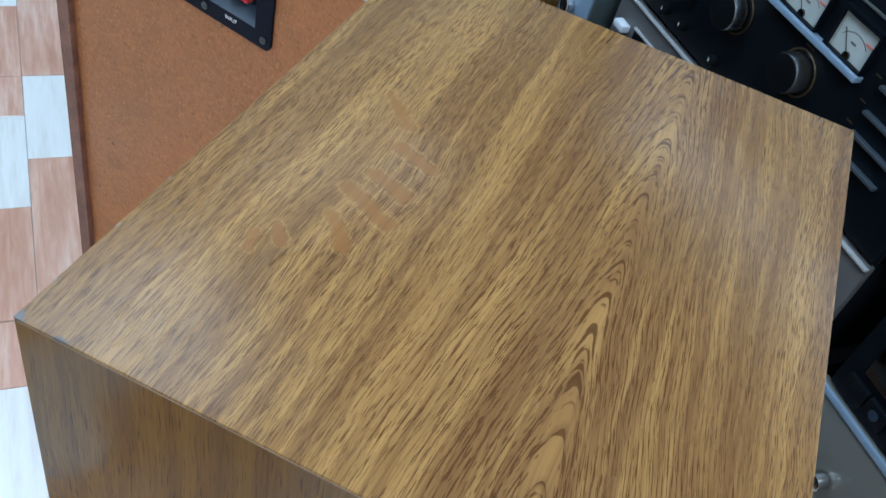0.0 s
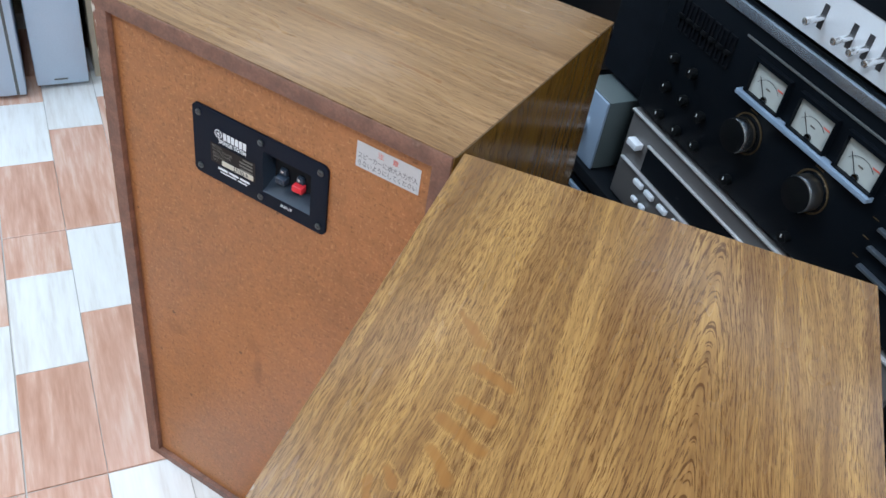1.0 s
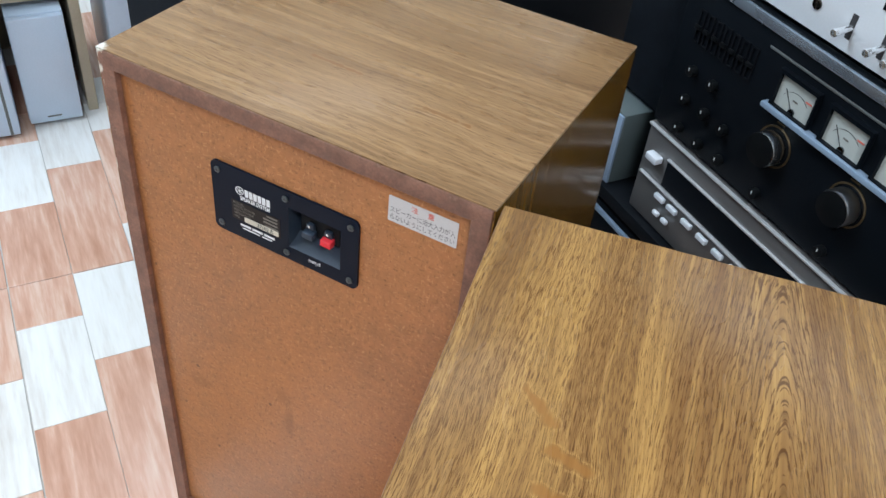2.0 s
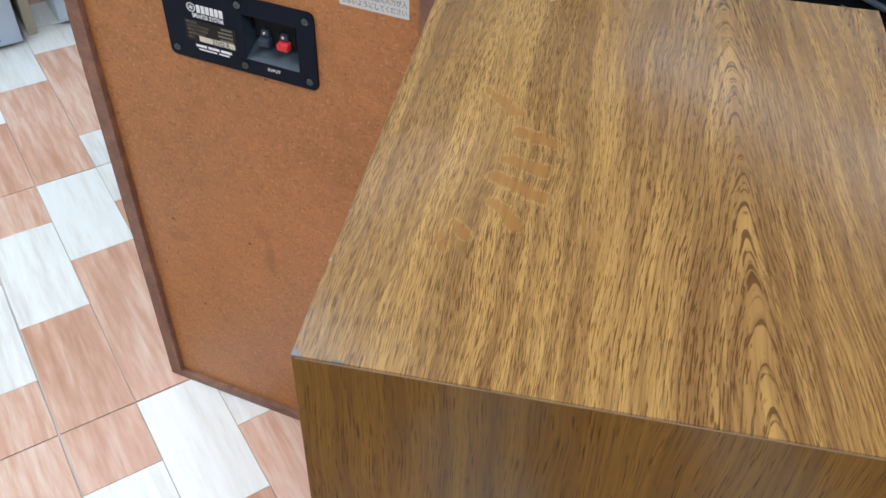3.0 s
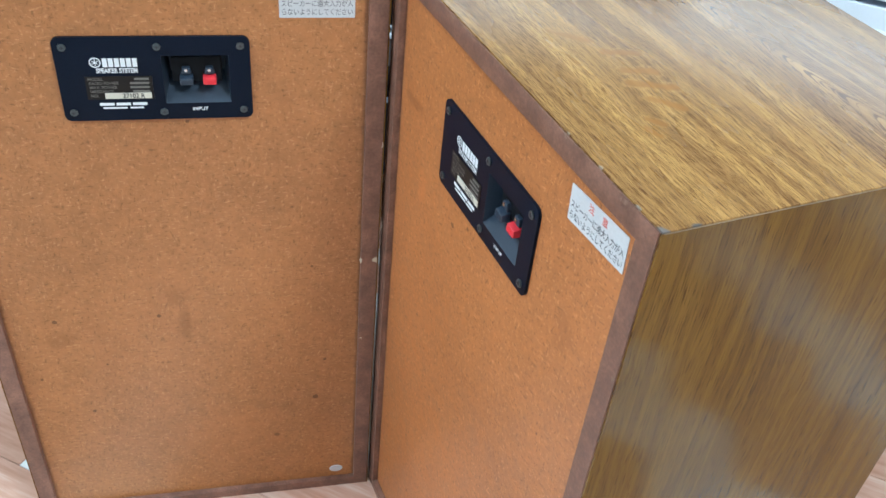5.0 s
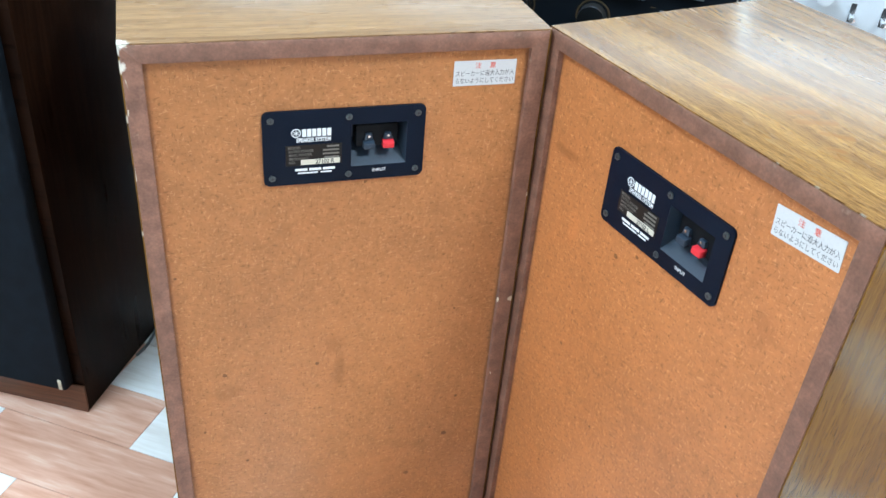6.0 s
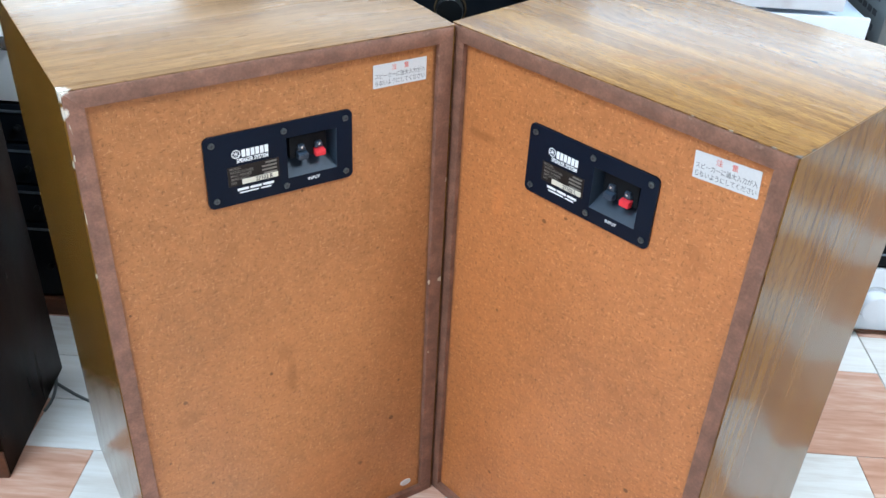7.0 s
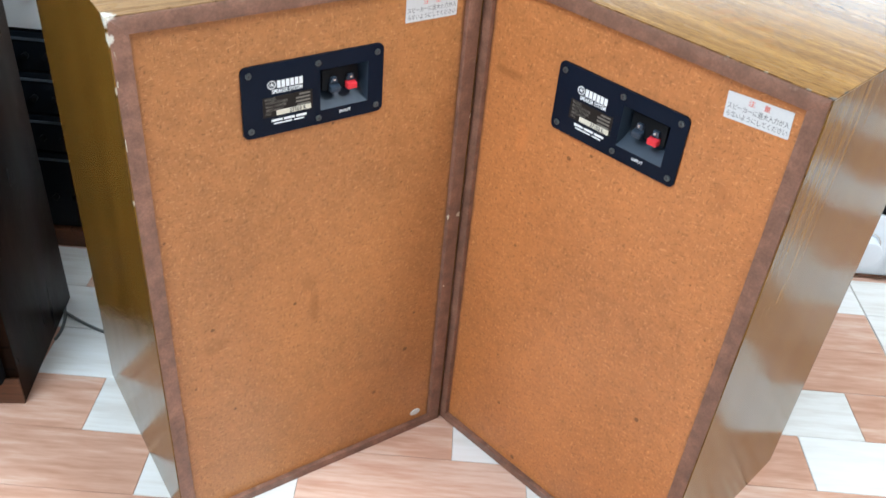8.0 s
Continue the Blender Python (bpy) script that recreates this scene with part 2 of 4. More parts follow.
def tile_print(name, tones, per_island=False):
    """A printed wood-look block of a glazed floor tile, streaked along x."""
    n = Nodes(name)
    if per_island:
        chance = n.node("ShaderNodeNewGeometry").outputs["Random Per Island"]
    else:
        chance = n.node("ShaderNodeObjectInfo").outputs["Random"]
    pos = n.node("ShaderNodeMapping", n.node("ShaderNodeNewGeometry").outputs["Position"])
    pos.inputs["Rotation"].default_value = (0, 0, radians(35.2))
    axes = n.xyz(pos.outputs[0])
    off = n.math("MULTIPLY", chance, 60.0)
    streak = n.noise(n.vec(n.math("MULTIPLY", axes[0], 7.0), n.math("MULTIPLY", axes[1], 60.0), 0.0), 1.0, 4, 0.6, off)
    vein = n.noise(n.vec(n.math("MULTIPLY", axes[0], 16.0), n.math("MULTIPLY", axes[1], 150.0), 3.0), 1.0, 3, 0.6, off)
    f = n.math("ADD", n.math("MULTIPLY", streak, 0.65), n.math("MULTIPLY", vein, 0.35))
    f = n.math("ADD", f, n.math("MULTIPLY_ADD", chance, 0.16, -0.08))
    c = n.ramp(f, (0.30, tones[0]), (0.5, tones[1]), (0.66, tones[2]))
    return n.done(c, n.math("MULTIPLY_ADD", streak, 0.14, 0.17), 0.0, vein, 0.08, 0.0004)


W_B = 0.351
B_WORN = ((0.0, 0.003, 0.622, 0.0100, (0.72, 0.69, 0.62)), (0.0, 0.0, 0.604, 0.0065, (0.68, 0.64, 0.56)), (0.0, 0.0, 0.560, 0.004, (0.55, 0.48, 0.38)), (0.0, 0.0, 0.455, 0.004, (0.55, 0.48, 0.38)))
A_WORN = ((0.351, 0.0, 0.622, 0.0060, (0.15, 0.13, 0.12)), (0.330, -0.001, 0.622, 0.0035, (0.30, 0.25, 0.20)), (0.295, -0.001, 0.622, 0.0030, (0.34, 0.27, 0.20)), (0.352, 0.020, 0.622, 0.0040, (0.10, 0.085, 0.075)), (0.262, -0.001, 0.622, 0.0028, (0.34, 0.27, 0.20)))
FLECKS = ((0.1477, 0.0496, 0.1560, 0.0590, 0.0029), (0.1560, 0.0590, 0.1655, 0.0670, 0.0044), (0.1825, 0.0710, 0.1882, 0.0891, 0.0044), (0.2069, 0.0683, 0.2124, 0.0881, 0.0046),
          (0.2216, 0.0653, 0.2329, 0.0880, 0.0048), (0.2410, 0.0670, 0.2560, 0.0797, 0.0036), (0.2605, 0.0512, 0.2677, 0.0576, 0.0031), (0.2683, 0.0459, 0.2778, 0.0487, 0.0026))
OAK_TOP_A = veneer("oak_veneer_arched", 0, 1, (0.435, 0.240, 0.074), (0.188, 0.088, 0.028), 2.0, 0.186, FLECKS, A_WORN, 0.605, 0.27, 26.0, 0.0, 0.27, 0.12)
OAK_TOP_B = veneer("oak_veneer_plain", 0, 1, (0.36, 0.215, 0.104), (0.190, 0.105, 0.050), 11.0, None, ((0.140, 0.094, 0.186, 0.092, 0.0022), (0.252, 0.080, 0.290, 0.078, 0.0019), (0.060, 0.180, 0.110, 0.183, 0.0020)), B_WORN, 0.68, 0.28, specular=0.24, relief=0.12, pore_scale=(70.0, 2000.0))
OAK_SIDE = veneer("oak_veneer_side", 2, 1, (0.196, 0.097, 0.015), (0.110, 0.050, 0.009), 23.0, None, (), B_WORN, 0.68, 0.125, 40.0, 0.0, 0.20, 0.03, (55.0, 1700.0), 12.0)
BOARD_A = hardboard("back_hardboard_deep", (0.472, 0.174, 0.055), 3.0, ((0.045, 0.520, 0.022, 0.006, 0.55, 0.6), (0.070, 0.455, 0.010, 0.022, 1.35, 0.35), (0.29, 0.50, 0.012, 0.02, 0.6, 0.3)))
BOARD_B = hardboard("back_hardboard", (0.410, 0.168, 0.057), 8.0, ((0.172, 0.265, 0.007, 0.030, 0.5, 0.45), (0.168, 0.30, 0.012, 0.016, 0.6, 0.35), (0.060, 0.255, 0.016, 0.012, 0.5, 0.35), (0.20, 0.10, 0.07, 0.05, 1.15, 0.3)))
RAIL = painted_edge("brown_painted_edge", (0.200, 0.094, 0.062))
RAIL_WORN = painted_edge("brown_painted_edge_worn", (0.215, 0.105, 0.072), ((0.0, 0.0, 0.622, 0.0075, (0.72, 0.69, 0.62)), (0.0, 0.0, 0.604, 0.005, (0.68, 0.64, 0.56)), (W_B - 0.002, 0.0, 0.335, 0.004, (0.55, 0.48, 0.38))))
PALE_EDGE = surface("pale_veneer_edge", (0.27, 0.19, 0.11), 0.7, 0, 300, 0.4, 0.3)
BARE = surface("bare_chipped_wood", (0.62, 0.55, 0.43), 0.8, 0, 90, 0.2, 0.5)
PLATE = surface("black_moulded_plate", (0.0035, 0.0075, 0.018), 0.42, 0, 80, 0.25, 0.1, 0, 0.11)
CUP = surface("grey_black_cup", (0.026, 0.040, 0.062), 0.42, 0, 80, 0.2, 0.15, 0, 0.35)
BLACK_TAB = surface("black_plastic_tab", (0.030, 0.045, 0.070), 0.35, 0, 80)
RED_TAB = surface("red_plastic_tab", (0.72, 0.035, 0.05), 0.35, 0, 80, 0.1)
SCREW = surface("black_zinc_screw", (0.085, 0.10, 0.105), 0.35, 0.6, 100)
STEEL = surface("bright_steel", (0.62, 0.62, 0.62), 0.25, 1.0, 60, 0.1)
WHITE_INK = surface("white_print", (0.80, 0.83, 0.86), 0.6, 0, 60, 0.05)
GREY_INK = surface("worn_grey_print", (0.15, 0.14, 0.125), 0.6, 0, 60, 0.2)
SPEC_FILM = surface("brown_black_foil", (0.013, 0.010, 0.009), 0.4, 0, 60, 0.2, 0.1, 0, 0.2)
SERIAL = surface("cream_serial_label", (0.66, 0.62, 0.52), 0.6, 0, 60, 0.15)
PAPER = surface("white_paper_label", (0.63, 0.63, 0.64), 0.45, 0, 60, 0.08)
RED_INK = surface("red_print", (0.75, 0.16, 0.12), 0.6, 0, 60, 0.08)
BLACK_INK = surface("black_print", (0.03, 0.03, 0.035), 0.6, 0, 60, 0.1)
LABEL_INK = surface("faded_black_print", (0.10, 0.10, 0.11), 0.6, 0, 60, 0.1)
BAFFLE = surface("black_baffle", (0.02, 0.02, 0.022), 0.6, 0, 60)
DARK_WOOD = veneer("dark_walnut_veneer", 2, 1, (0.018, 0.0075, 0.0038), (0.007, 0.0030, 0.0018), 31.0, None, (), (), 0.7, 0.30, 20.0, 0.0, 0.03)
RED_WOOD = veneer("red_walnut_edge", 0, 2, (0.16, 0.062, 0.03), (0.07, 0.028, 0.014), 37.0, None, (), (), 0.7, 0.4)
CLOTH = surface("navy_black_grille_cloth", (0.008, 0.011, 0.016), 0.9, 0, 400, 0.35, 0.6, 0, 0.1)
BLACK_METAL = surface("black_brushed_panel", (0.004, 0.006, 0.009), 0.45, 0, 60, 0.25, 0.1, 0, 0.12)
BLACK_BODY = surface("black_painted_case", (0.005, 0.0065, 0.009), 0.5, 0, 60, 0.25, 0.1, 0, 0.14)
EDGE_METAL = surface("edge_metal_with_sheen", (0.42, 0.50, 0.60), 0.26, 0.8, 60, 0.2)
GUN_METAL = surface("blue_grey_edge_metal", (0.22, 0.27, 0.33), 0.32, 0.8, 60, 0.15)
SILVER = surface("silver_anodised_panel", (0.76, 0.80, 0.86), 0.38, 0.05, 60, 0.06)
DULL_SILVER = surface("dull_deck_panel", (0.17, 0.165, 0.165), 0.36, 0.4, 60, 0.12)
CHAMPAGNE = surface("champagne_grey_panel", (0.22, 0.215, 0.195), 0.42, 0.3, 60, 0.1)
SATIN = surface("satin_steel_trim", (0.72, 0.73, 0.75), 0.36, 0.5, 60, 0.08, 0.05)
CHROME = surface("chromed_metal", (0.85, 0.86, 0.88), 0.20, 0.85, 40, 0.05)
KNOB_BLACK = surface("black_knob", (0.13, 0.135, 0.14), 0.13, 1.0, 60, 0.1, 0.02)
SMALL_BLACK = surface("small_black_knob", (0.005, 0.006, 0.007), 0.40, 0, 60, 0.2, 0.1, 0, 0.14)
KNOB_BARREL = surface("dark_chrome_barrel", (0.50, 0.51, 0.52), 0.27, 1.0, 60, 0.1, 0.02)
KNOB_RIM = surface("aged_brass_ring", (0.13, 0.09, 0.045), 0.4, 0.7, 60, 0.3)
DIAL = surface("cream_meter_scale", (0.50, 0.53, 0.51), 0.5, 0, 60, 0.06)
STRIP = surface("pale_blue_aluminium", (0.30, 0.40, 0.54), 0.3, 0.2, 60, 0.08)
PALE_BLUE = surface("pale_blue_grey_enamel", (0.56, 0.67, 0.82), 0.35, 0, 40, 0.07)
BEIGE = surface("beige_laminate", (0.50, 0.44, 0.33), 0.5, 0, 40, 0.12)
WHITE_CASE = surface("white_case", (0.75, 0.78, 0.80), 0.45, 0, 40, 0.05)
GREEN_GREY = surface("green_grey_enamel", (0.11, 0.14, 0.145), 0.4, 0.1, 60, 0.12)
VENT_GREY = surface("grey_steel_case", (0.14, 0.155, 0.16), 0.45, 0.3, 60, 0.12)
WALL = surface("white_wall_paint", (0.64, 0.63, 0.60), 0.8, 0, 20, 0.08)
CEILING = surface("white_ceiling_paint", (0.80, 0.80, 0.78), 0.85, 0, 20, 0.04)
GROUT = surface("pale_grout", (0.50, 0.47, 0.44), 0.8, 0, 80, 0.15)
CORD = surface("grey_cord", (0.12, 0.13, 0.13), 0.5, 0, 80)
ORANGE_TONES = ((0.48, 0.245, 0.160), (0.64, 0.38, 0.280), (0.76, 0.56, 0.46))
WHITE_TONES = ((0.66, 0.62, 0.58), (0.81, 0.80, 0.78), (0.87, 0.87, 0.87))
TILE_ORANGE, TILE_WHITE = tile_print("orange_tile_print", ORANGE_TONES), tile_print("white_tile_print", WHITE_TONES)
TILE_ORANGE_FAR, TILE_WHITE_FAR = tile_print("orange_tile_print_far", ORANGE_TONES, True), tile_print("white_tile_print_far", WHITE_TONES, True)


# ---------------- mesh helpers ----------------
def box_bm(x0, x1, y0, y1, z0, z1, bevel=0.0, steps=2, bm=None):
    bm = bm or bmesh.new()
    made = bmesh.ops.create_cube(bm, size=1)["verts"]
    for v in made:
        v.co = (x0 + (v.co.x + 0.5) * (x1 - x0), y0 + (v.co.y + 0.5) * (y1 - y0), z0 + (v.co.z + 0.5) * (z1 - z0))
    if bevel:
        edges = list({e for v in made for e in v.link_edges})
        bmesh.ops.bevel(bm, geom=edges, offset=bevel, segments=steps, profile=0.5, affect="EDGES")
    return bm


def cyl_bm(x, z, y0, y1, r0, r1=None, sides=28, bevel=0.0, bm=None):
    """A round part standing out of a front panel along y, from y0 to y1."""
    bm = bm or bmesh.new()
    m = Matrix.Translation((x, (y0 + y1) / 2, z)) @ Matrix.Rotation(radians(90), 4, "X")
    made = bmesh.ops.create_cone(bm, cap_ends=True, segments=sides, radius1=r0, radius2=r0 if r1 is None else r1, depth=abs(y1 - y0), matrix=m)["verts"]
    if bevel:
        rims = [e for e in {e for v in made for e in v.link_edges} if any(len(f.verts) > 4 for f in e.link_faces)]
        bmesh.ops.bevel(bm, geom=rims, offset=bevel, segments=2, profile=0.5, affect="EDGES")
    return bm


def rounded(x0, x1, z0, z1, r, steps=6):
    pts = []
    for cx, cz, a0 in ((x1 - r, z1 - r, 0), (x0 + r, z1 - r, 90), (x0 + r, z0 + r, 180), (x1 - r, z0 + r, 270)):
        for k in range(steps + 1):
            a = radians(a0 + 90 * k / steps)
            pts.append((cx + r * math.cos(a), cz + r * math.sin(a)))
    return pts


def plate_bm(outer, y0, y1, *holes):
    """A flat plate in the xz plane between y0 and y1 with holes through it."""
    bm = bmesh.new()
    edges = []
    for loop in (outer, *holes):
        vs = [bm.verts.new((x, y0, z)) for x, z in loop]
        edges += [bm.edges.new((vs[i], vs[(i + 1) % len(vs)])) for i in range(len(vs))]
    bmesh.ops.triangle_fill(bm, edges=edges, use_beauty=True)
    made = bmesh.ops.extrude_face_region(bm, geom=list(bm.faces))["geom"]
    for v in made:
        if isinstance(v, bmesh.types.BMVert):
            v.co.y = y1
    bmesh.ops.recalc_face_normals(bm, faces=bm.faces)
    return bm


def mesh_of(name, bm, material, smooth=True):
    bmesh.ops.recalc_face_normals(bm, faces=bm.faces)
    me = bpy.data.meshes.new(name)
    bm.to_mesh(me)
    bm.free()
    me.materials.append(material)
    if smooth:
        me.shade_smooth()
        me.set_sharp_from_angle(angle=radians(32))
    return me


def part(name, bm, material, parent, label=""):
    ob = new(name, mesh_of(name, bm, material))
    ob.parent = parent
    return tagged(ob, label)


def thing(name, m, label, category, group="", kind=""):
    ob = new(name)
    ob.empty_display_size = 0.05
    ob.matrix_world = m
    return tagged(ob, label, category, group, kind)


def structure(name, bm, material, label, m=ROOM):
    ob = new(name, mesh_of(name, bm, material))
    ob.matrix_world = m
    return tagged(ob, label, "structure", "", "structure")


def writing(name, body, size, x, y, z, material, parent, stretch=1.0, turn=None, bold=0.0):
    """Words as a thin mesh on a panel that faces -y; x, z: the middle of the line."""
    data = bpy.data.curves.new(name, "FONT")
    data.body, data.size, data.align_x, data.align_y, data.offset = body, size, "CENTER", "CENTER", bold
    ob = bpy.data.objects.new(name, data)
    scene.collection.objects.link(ob)
    me = bpy.data.meshes.new_from_object(ob.evaluated_get(bpy.context.evaluated_depsgraph_get()))
    bpy.data.objects.remove(ob)
    a = turn or 0.0
    for v in me.vertices:
        px, pz = v.co.x * stretch, v.co.y
        v.co = (x + px * math.cos(a) - pz * math.sin(a), y, z + px * math.sin(a) + pz * math.cos(a))
    me.materials.clear()
    me.materials.append(material)
    made = new(name, me)
    made.parent = parent
    return made


# ---------------- the pair of speakers, seen from behind ----------------
W, D, H = 0.351, 0.281, 0.622
EDGE = 0.0165


def terminal(parent, serial):
    """The black input plate: rounded plate, sunk cup with two push terminals, screws and print."""
    x0, x1, z0, z1 = 0.1041, 0.2447, H - 0.1337, H - 0.0643
    w, h = x1 - x0, z1 - z0
    X = lambda f: x0 + f * w
    Z = lambda f: z1 - f * h
    c0, c1, d0, d1 = X(0.535), X(0.885), Z(0.80), Z(0.22)
    hole = [(c0, d0), (c1, d0), (c1, d1), (c0, d1)]
    plate = part("terminal_plate", plate_bm(rounded(x0, x1, z0, z1, 0.0055), 0.0035, 0.0058, hole), PLATE, parent, "black moulded input plate with white print")
    bm = bmesh.new()
    front = [bm.verts.new(p) for p in ((c0, 0.0035, d0), (c1, 0.0035, d0), (c1, 0.0035, d1), (c0, 0.0035, d1))]
    back = [bm.verts.new(p) for p in ((c0 + 0.004, 0.026, d0 + 0.017), (c1 - 0.004, 0.026, d0 + 0.017), (c1 - 0.003, 0.026, d1 - 0.002), (c0 + 0.003, 0.026, d1 - 0.002))]
    for i in range(4):
        j = (i + 1) % 4
        bm.faces.new((front[i], front[j], back[j], back[i]))
    bm.faces.new(back)
    made = bmesh.ops.extrude_face_region(bm, geom=list(bm.faces))["geom"]
    for v in made:
        if isinstance(v, bmesh.types.BMVert):
            v.co.y += 0.0015
    part("terminal_cup", bm, CUP, plate, "sunk dark grey cup with a sloping floor")
    zm = (d0 + d1) / 2
    part("terminal_block", box_bm(c0 + 0.006, c1 - 0.006, 0.0118, 0.0255, zm - 0.006, d1 - 0.005, 0.001), BLACK_BODY, plate)
    for f, mat, word in ((0.34, BLACK_TAB, "black push tab"), (0.69, RED_TAB, "red push tab")):
        tx = c0 + f * (c1 - c0)
        bm = box_bm(tx - 0.0050, tx + 0.0050, 0.0046, 0.0118, zm - 0.0056, zm + 0.0002, 0.0009)
        for v in bm.verts:
            v.co.z += (v.co.y - 0.0046) * (0.15 if v.co.z > zm - 0.002 else -0.10)
        tab = part("push_tab", bm, mat, plate, word)
        bm = bmesh.new()
        for k in range(3):
            box_bm(tx - 0.0042, tx + 0.0042, 0.0042, 0.0047, zm - 0.0046 + k * 0.0015, zm - 0.0040 + k * 0.0015, bm=bm)
        part("grip_ribs", bm, mat, tab)
        bm = box_bm(tx - 0.0040, tx + 0.0040, 0.0085, 0.0122, zm + 0.0014, zm + 0.0074, 0.0007)
        for v in bm.verts:
            v.co.x = tx + (v.co.x - tx) * (1.0 if v.co.z < zm + 0.004 else 0.72)
        contact = part("contact", bm, BLACK_TAB, plate)
        # steel dot in place of the highlight on the contact
        part("contact_hole", cyl_bm(tx, zm + 0.0054, 0.0076, 0.0087, 0.0012, sides=12), STEEL, contact, "bright dot standing in for a highlight")
    for fx, fz in ((0.05, 0.11), (0.52, 0.11), (0.95, 0.11), (0.05, 0.89), (0.52, 0.90), (0.95, 0.89)):
        screw = part("screw", cyl_bm(X(fx), Z(fz), 0.0022, 0.0036, 0.0029, sides=20, bevel=0.0004), SCREW, plate)
        bm = box_bm(X(fx) - 0.0014, X(fx) + 0.0014, 0.0020, 0.0023, Z(fz) - 0.00035, Z(fz) + 0.00035)
        box_bm(X(fx) - 0.00035, X(fx) + 0.00035, 0.0020, 0.0023, Z(fz) - 0.0014, Z(fz) + 0.0014, bm=bm)
        part("cross_slot", bm, BLACK_INK, screw)
    y = 0.0033
    # the maker's mark: a ring emblem and plain blocks
    ex, ez = X(0.200), Z(0.290)
    ring = [(ex + 0.0041 * math.cos(k * math.tau / 24), ez + 0.0041 * math.sin(k * math.tau / 24)) for k in range(24)]
    hole = [(ex + 0.0033 * math.cos(k * math.tau / 24), ez + 0.0033 * math.sin(k * math.tau / 24)) for k in range(24)]
    bm = plate_bm(ring, y, y + 0.0001, hole)
    for k in range(3):
        m = Matrix.Translation((ex, y, ez)) @ Matrix.Rotation(k * math.pi / 3, 4, "Y")
        spoke = bmesh.ops.create_cube(bm, size=1, matrix=m @ Matrix.Diagonal((0.0006, 0.0001, 0.0054, 1)))
    part("emblem", bm, WHITE_INK, plate, "white ring emblem")
    for k in range(6):
        bx = X(0.236) + k * 0.00425
        part("brand_block", box_bm(bx, bx + 0.0034, y, y + 0.0001, Z(0.345), Z(0.242)), WHITE_INK, plate, "white block of the brand mark")
    writing("lettering", "SPEAKER SYSTEM", 0.0054, X(0.305), y, Z(0.390), WHITE_INK, plate, 0.72, bold=0.00018)
    part("rating_foil", box_bm(X(0.135), X(0.478), 0.0032, 0.0036, Z(0.735), Z(0.455)), SPEC_FILM, plate, "brown-black rating foil")
    for k, (word, wide) in enumerate((("MODEL", 0.075), ("RATED POWER", 0.155), ("MAX. POWER", 0.145), ("IMPEDANCE", 0.125), ("NO.", 0.045))):
        zz = Z(0.487 + 0.050 * k)
        writing("lettering", word, 0.0036, X(0.15 + wide / 2), 0.0030, zz, GREY_INK, plate, wide * w / (len(word) * 0.0023), bold=0.00004)
        if k < 4:
            part("print_bar", box_bm(X(0.46 - (0.075, 0.10, 0.10, 0.09)[k]), X(0.46), 0.0030, 0.0031, zz - 0.0009, zz + 0.0009), GREY_INK, plate, "faint grey row of print")
    part("serial_label", box_bm(X(0.225), X(0.465), 0.0029, 0.0032, Z(0.725), Z(0.655)), SERIAL, plate, "cream serial number label")
    writing("lettering", serial, 0.0054, X(0.372), 0.0027, Z(0.692), BLACK_INK, plate, 0.88, bold=0.00012)
    for a, b, f, t in ((0.19, 0.265, 0.795, 0.0012), (0.275, 0.35, 0.795, 0.0012), (0.36, 0.435, 0.795, 0.0012), (0.205, 0.33, 0.842, 0.0007), (0.345, 0.415, 0.842, 0.0007)):
        part("maker_bar", box_bm(X(a), X(b), y, y + 0.0001, Z(f) - t, Z(f) + t), WHITE_INK, plate, "white bar of maker's print")
    writing("lettering", "INPUT", 0.0042, X(0.715), y, Z(0.875), WHITE_INK, plate, 1.0, bold=0.00008)


def caution_label(parent, turn, dx, dz):
    cx, cz = (0.2675 + 0.3241) / 2 + dx, H - (0.0277 + 0.0504) / 2 + dz
    m = Matrix.Translation((cx, 0, cz)) @ Matrix.Rotation(-turn, 4, "Y")
    bm = plate_bm(rounded(-0.0283, 0.0283, -0.0114, 0.0114, 0.0006, 2), 0.0053, 0.0056)
    bmesh.ops.transform(bm, matrix=m, verts=bm.verts)
    label = part("caution_label", bm, PAPER, parent, "white paper caution label with red and black print")
    for body, size, lx, lz, mat, s, b in (("注 　意", 0.0058, 0.0, 0.0066, RED_INK, 1.0, 0.00004), ("スピーカーに過大入力が入", 0.0056, 0.0, -0.0004, LABEL_INK, 0.80, 0.0), ("らないようにしてください", 0.0056, 0.0, -0.0070, LABEL_INK, 0.80, 0.0)):
        writing("lettering", body, size, cx + lx * math.cos(turn) - lz * math.sin(turn), 0.0051, cz + lx * math.sin(turn) + lz * math.cos(turn), mat, label, s, turn, b)


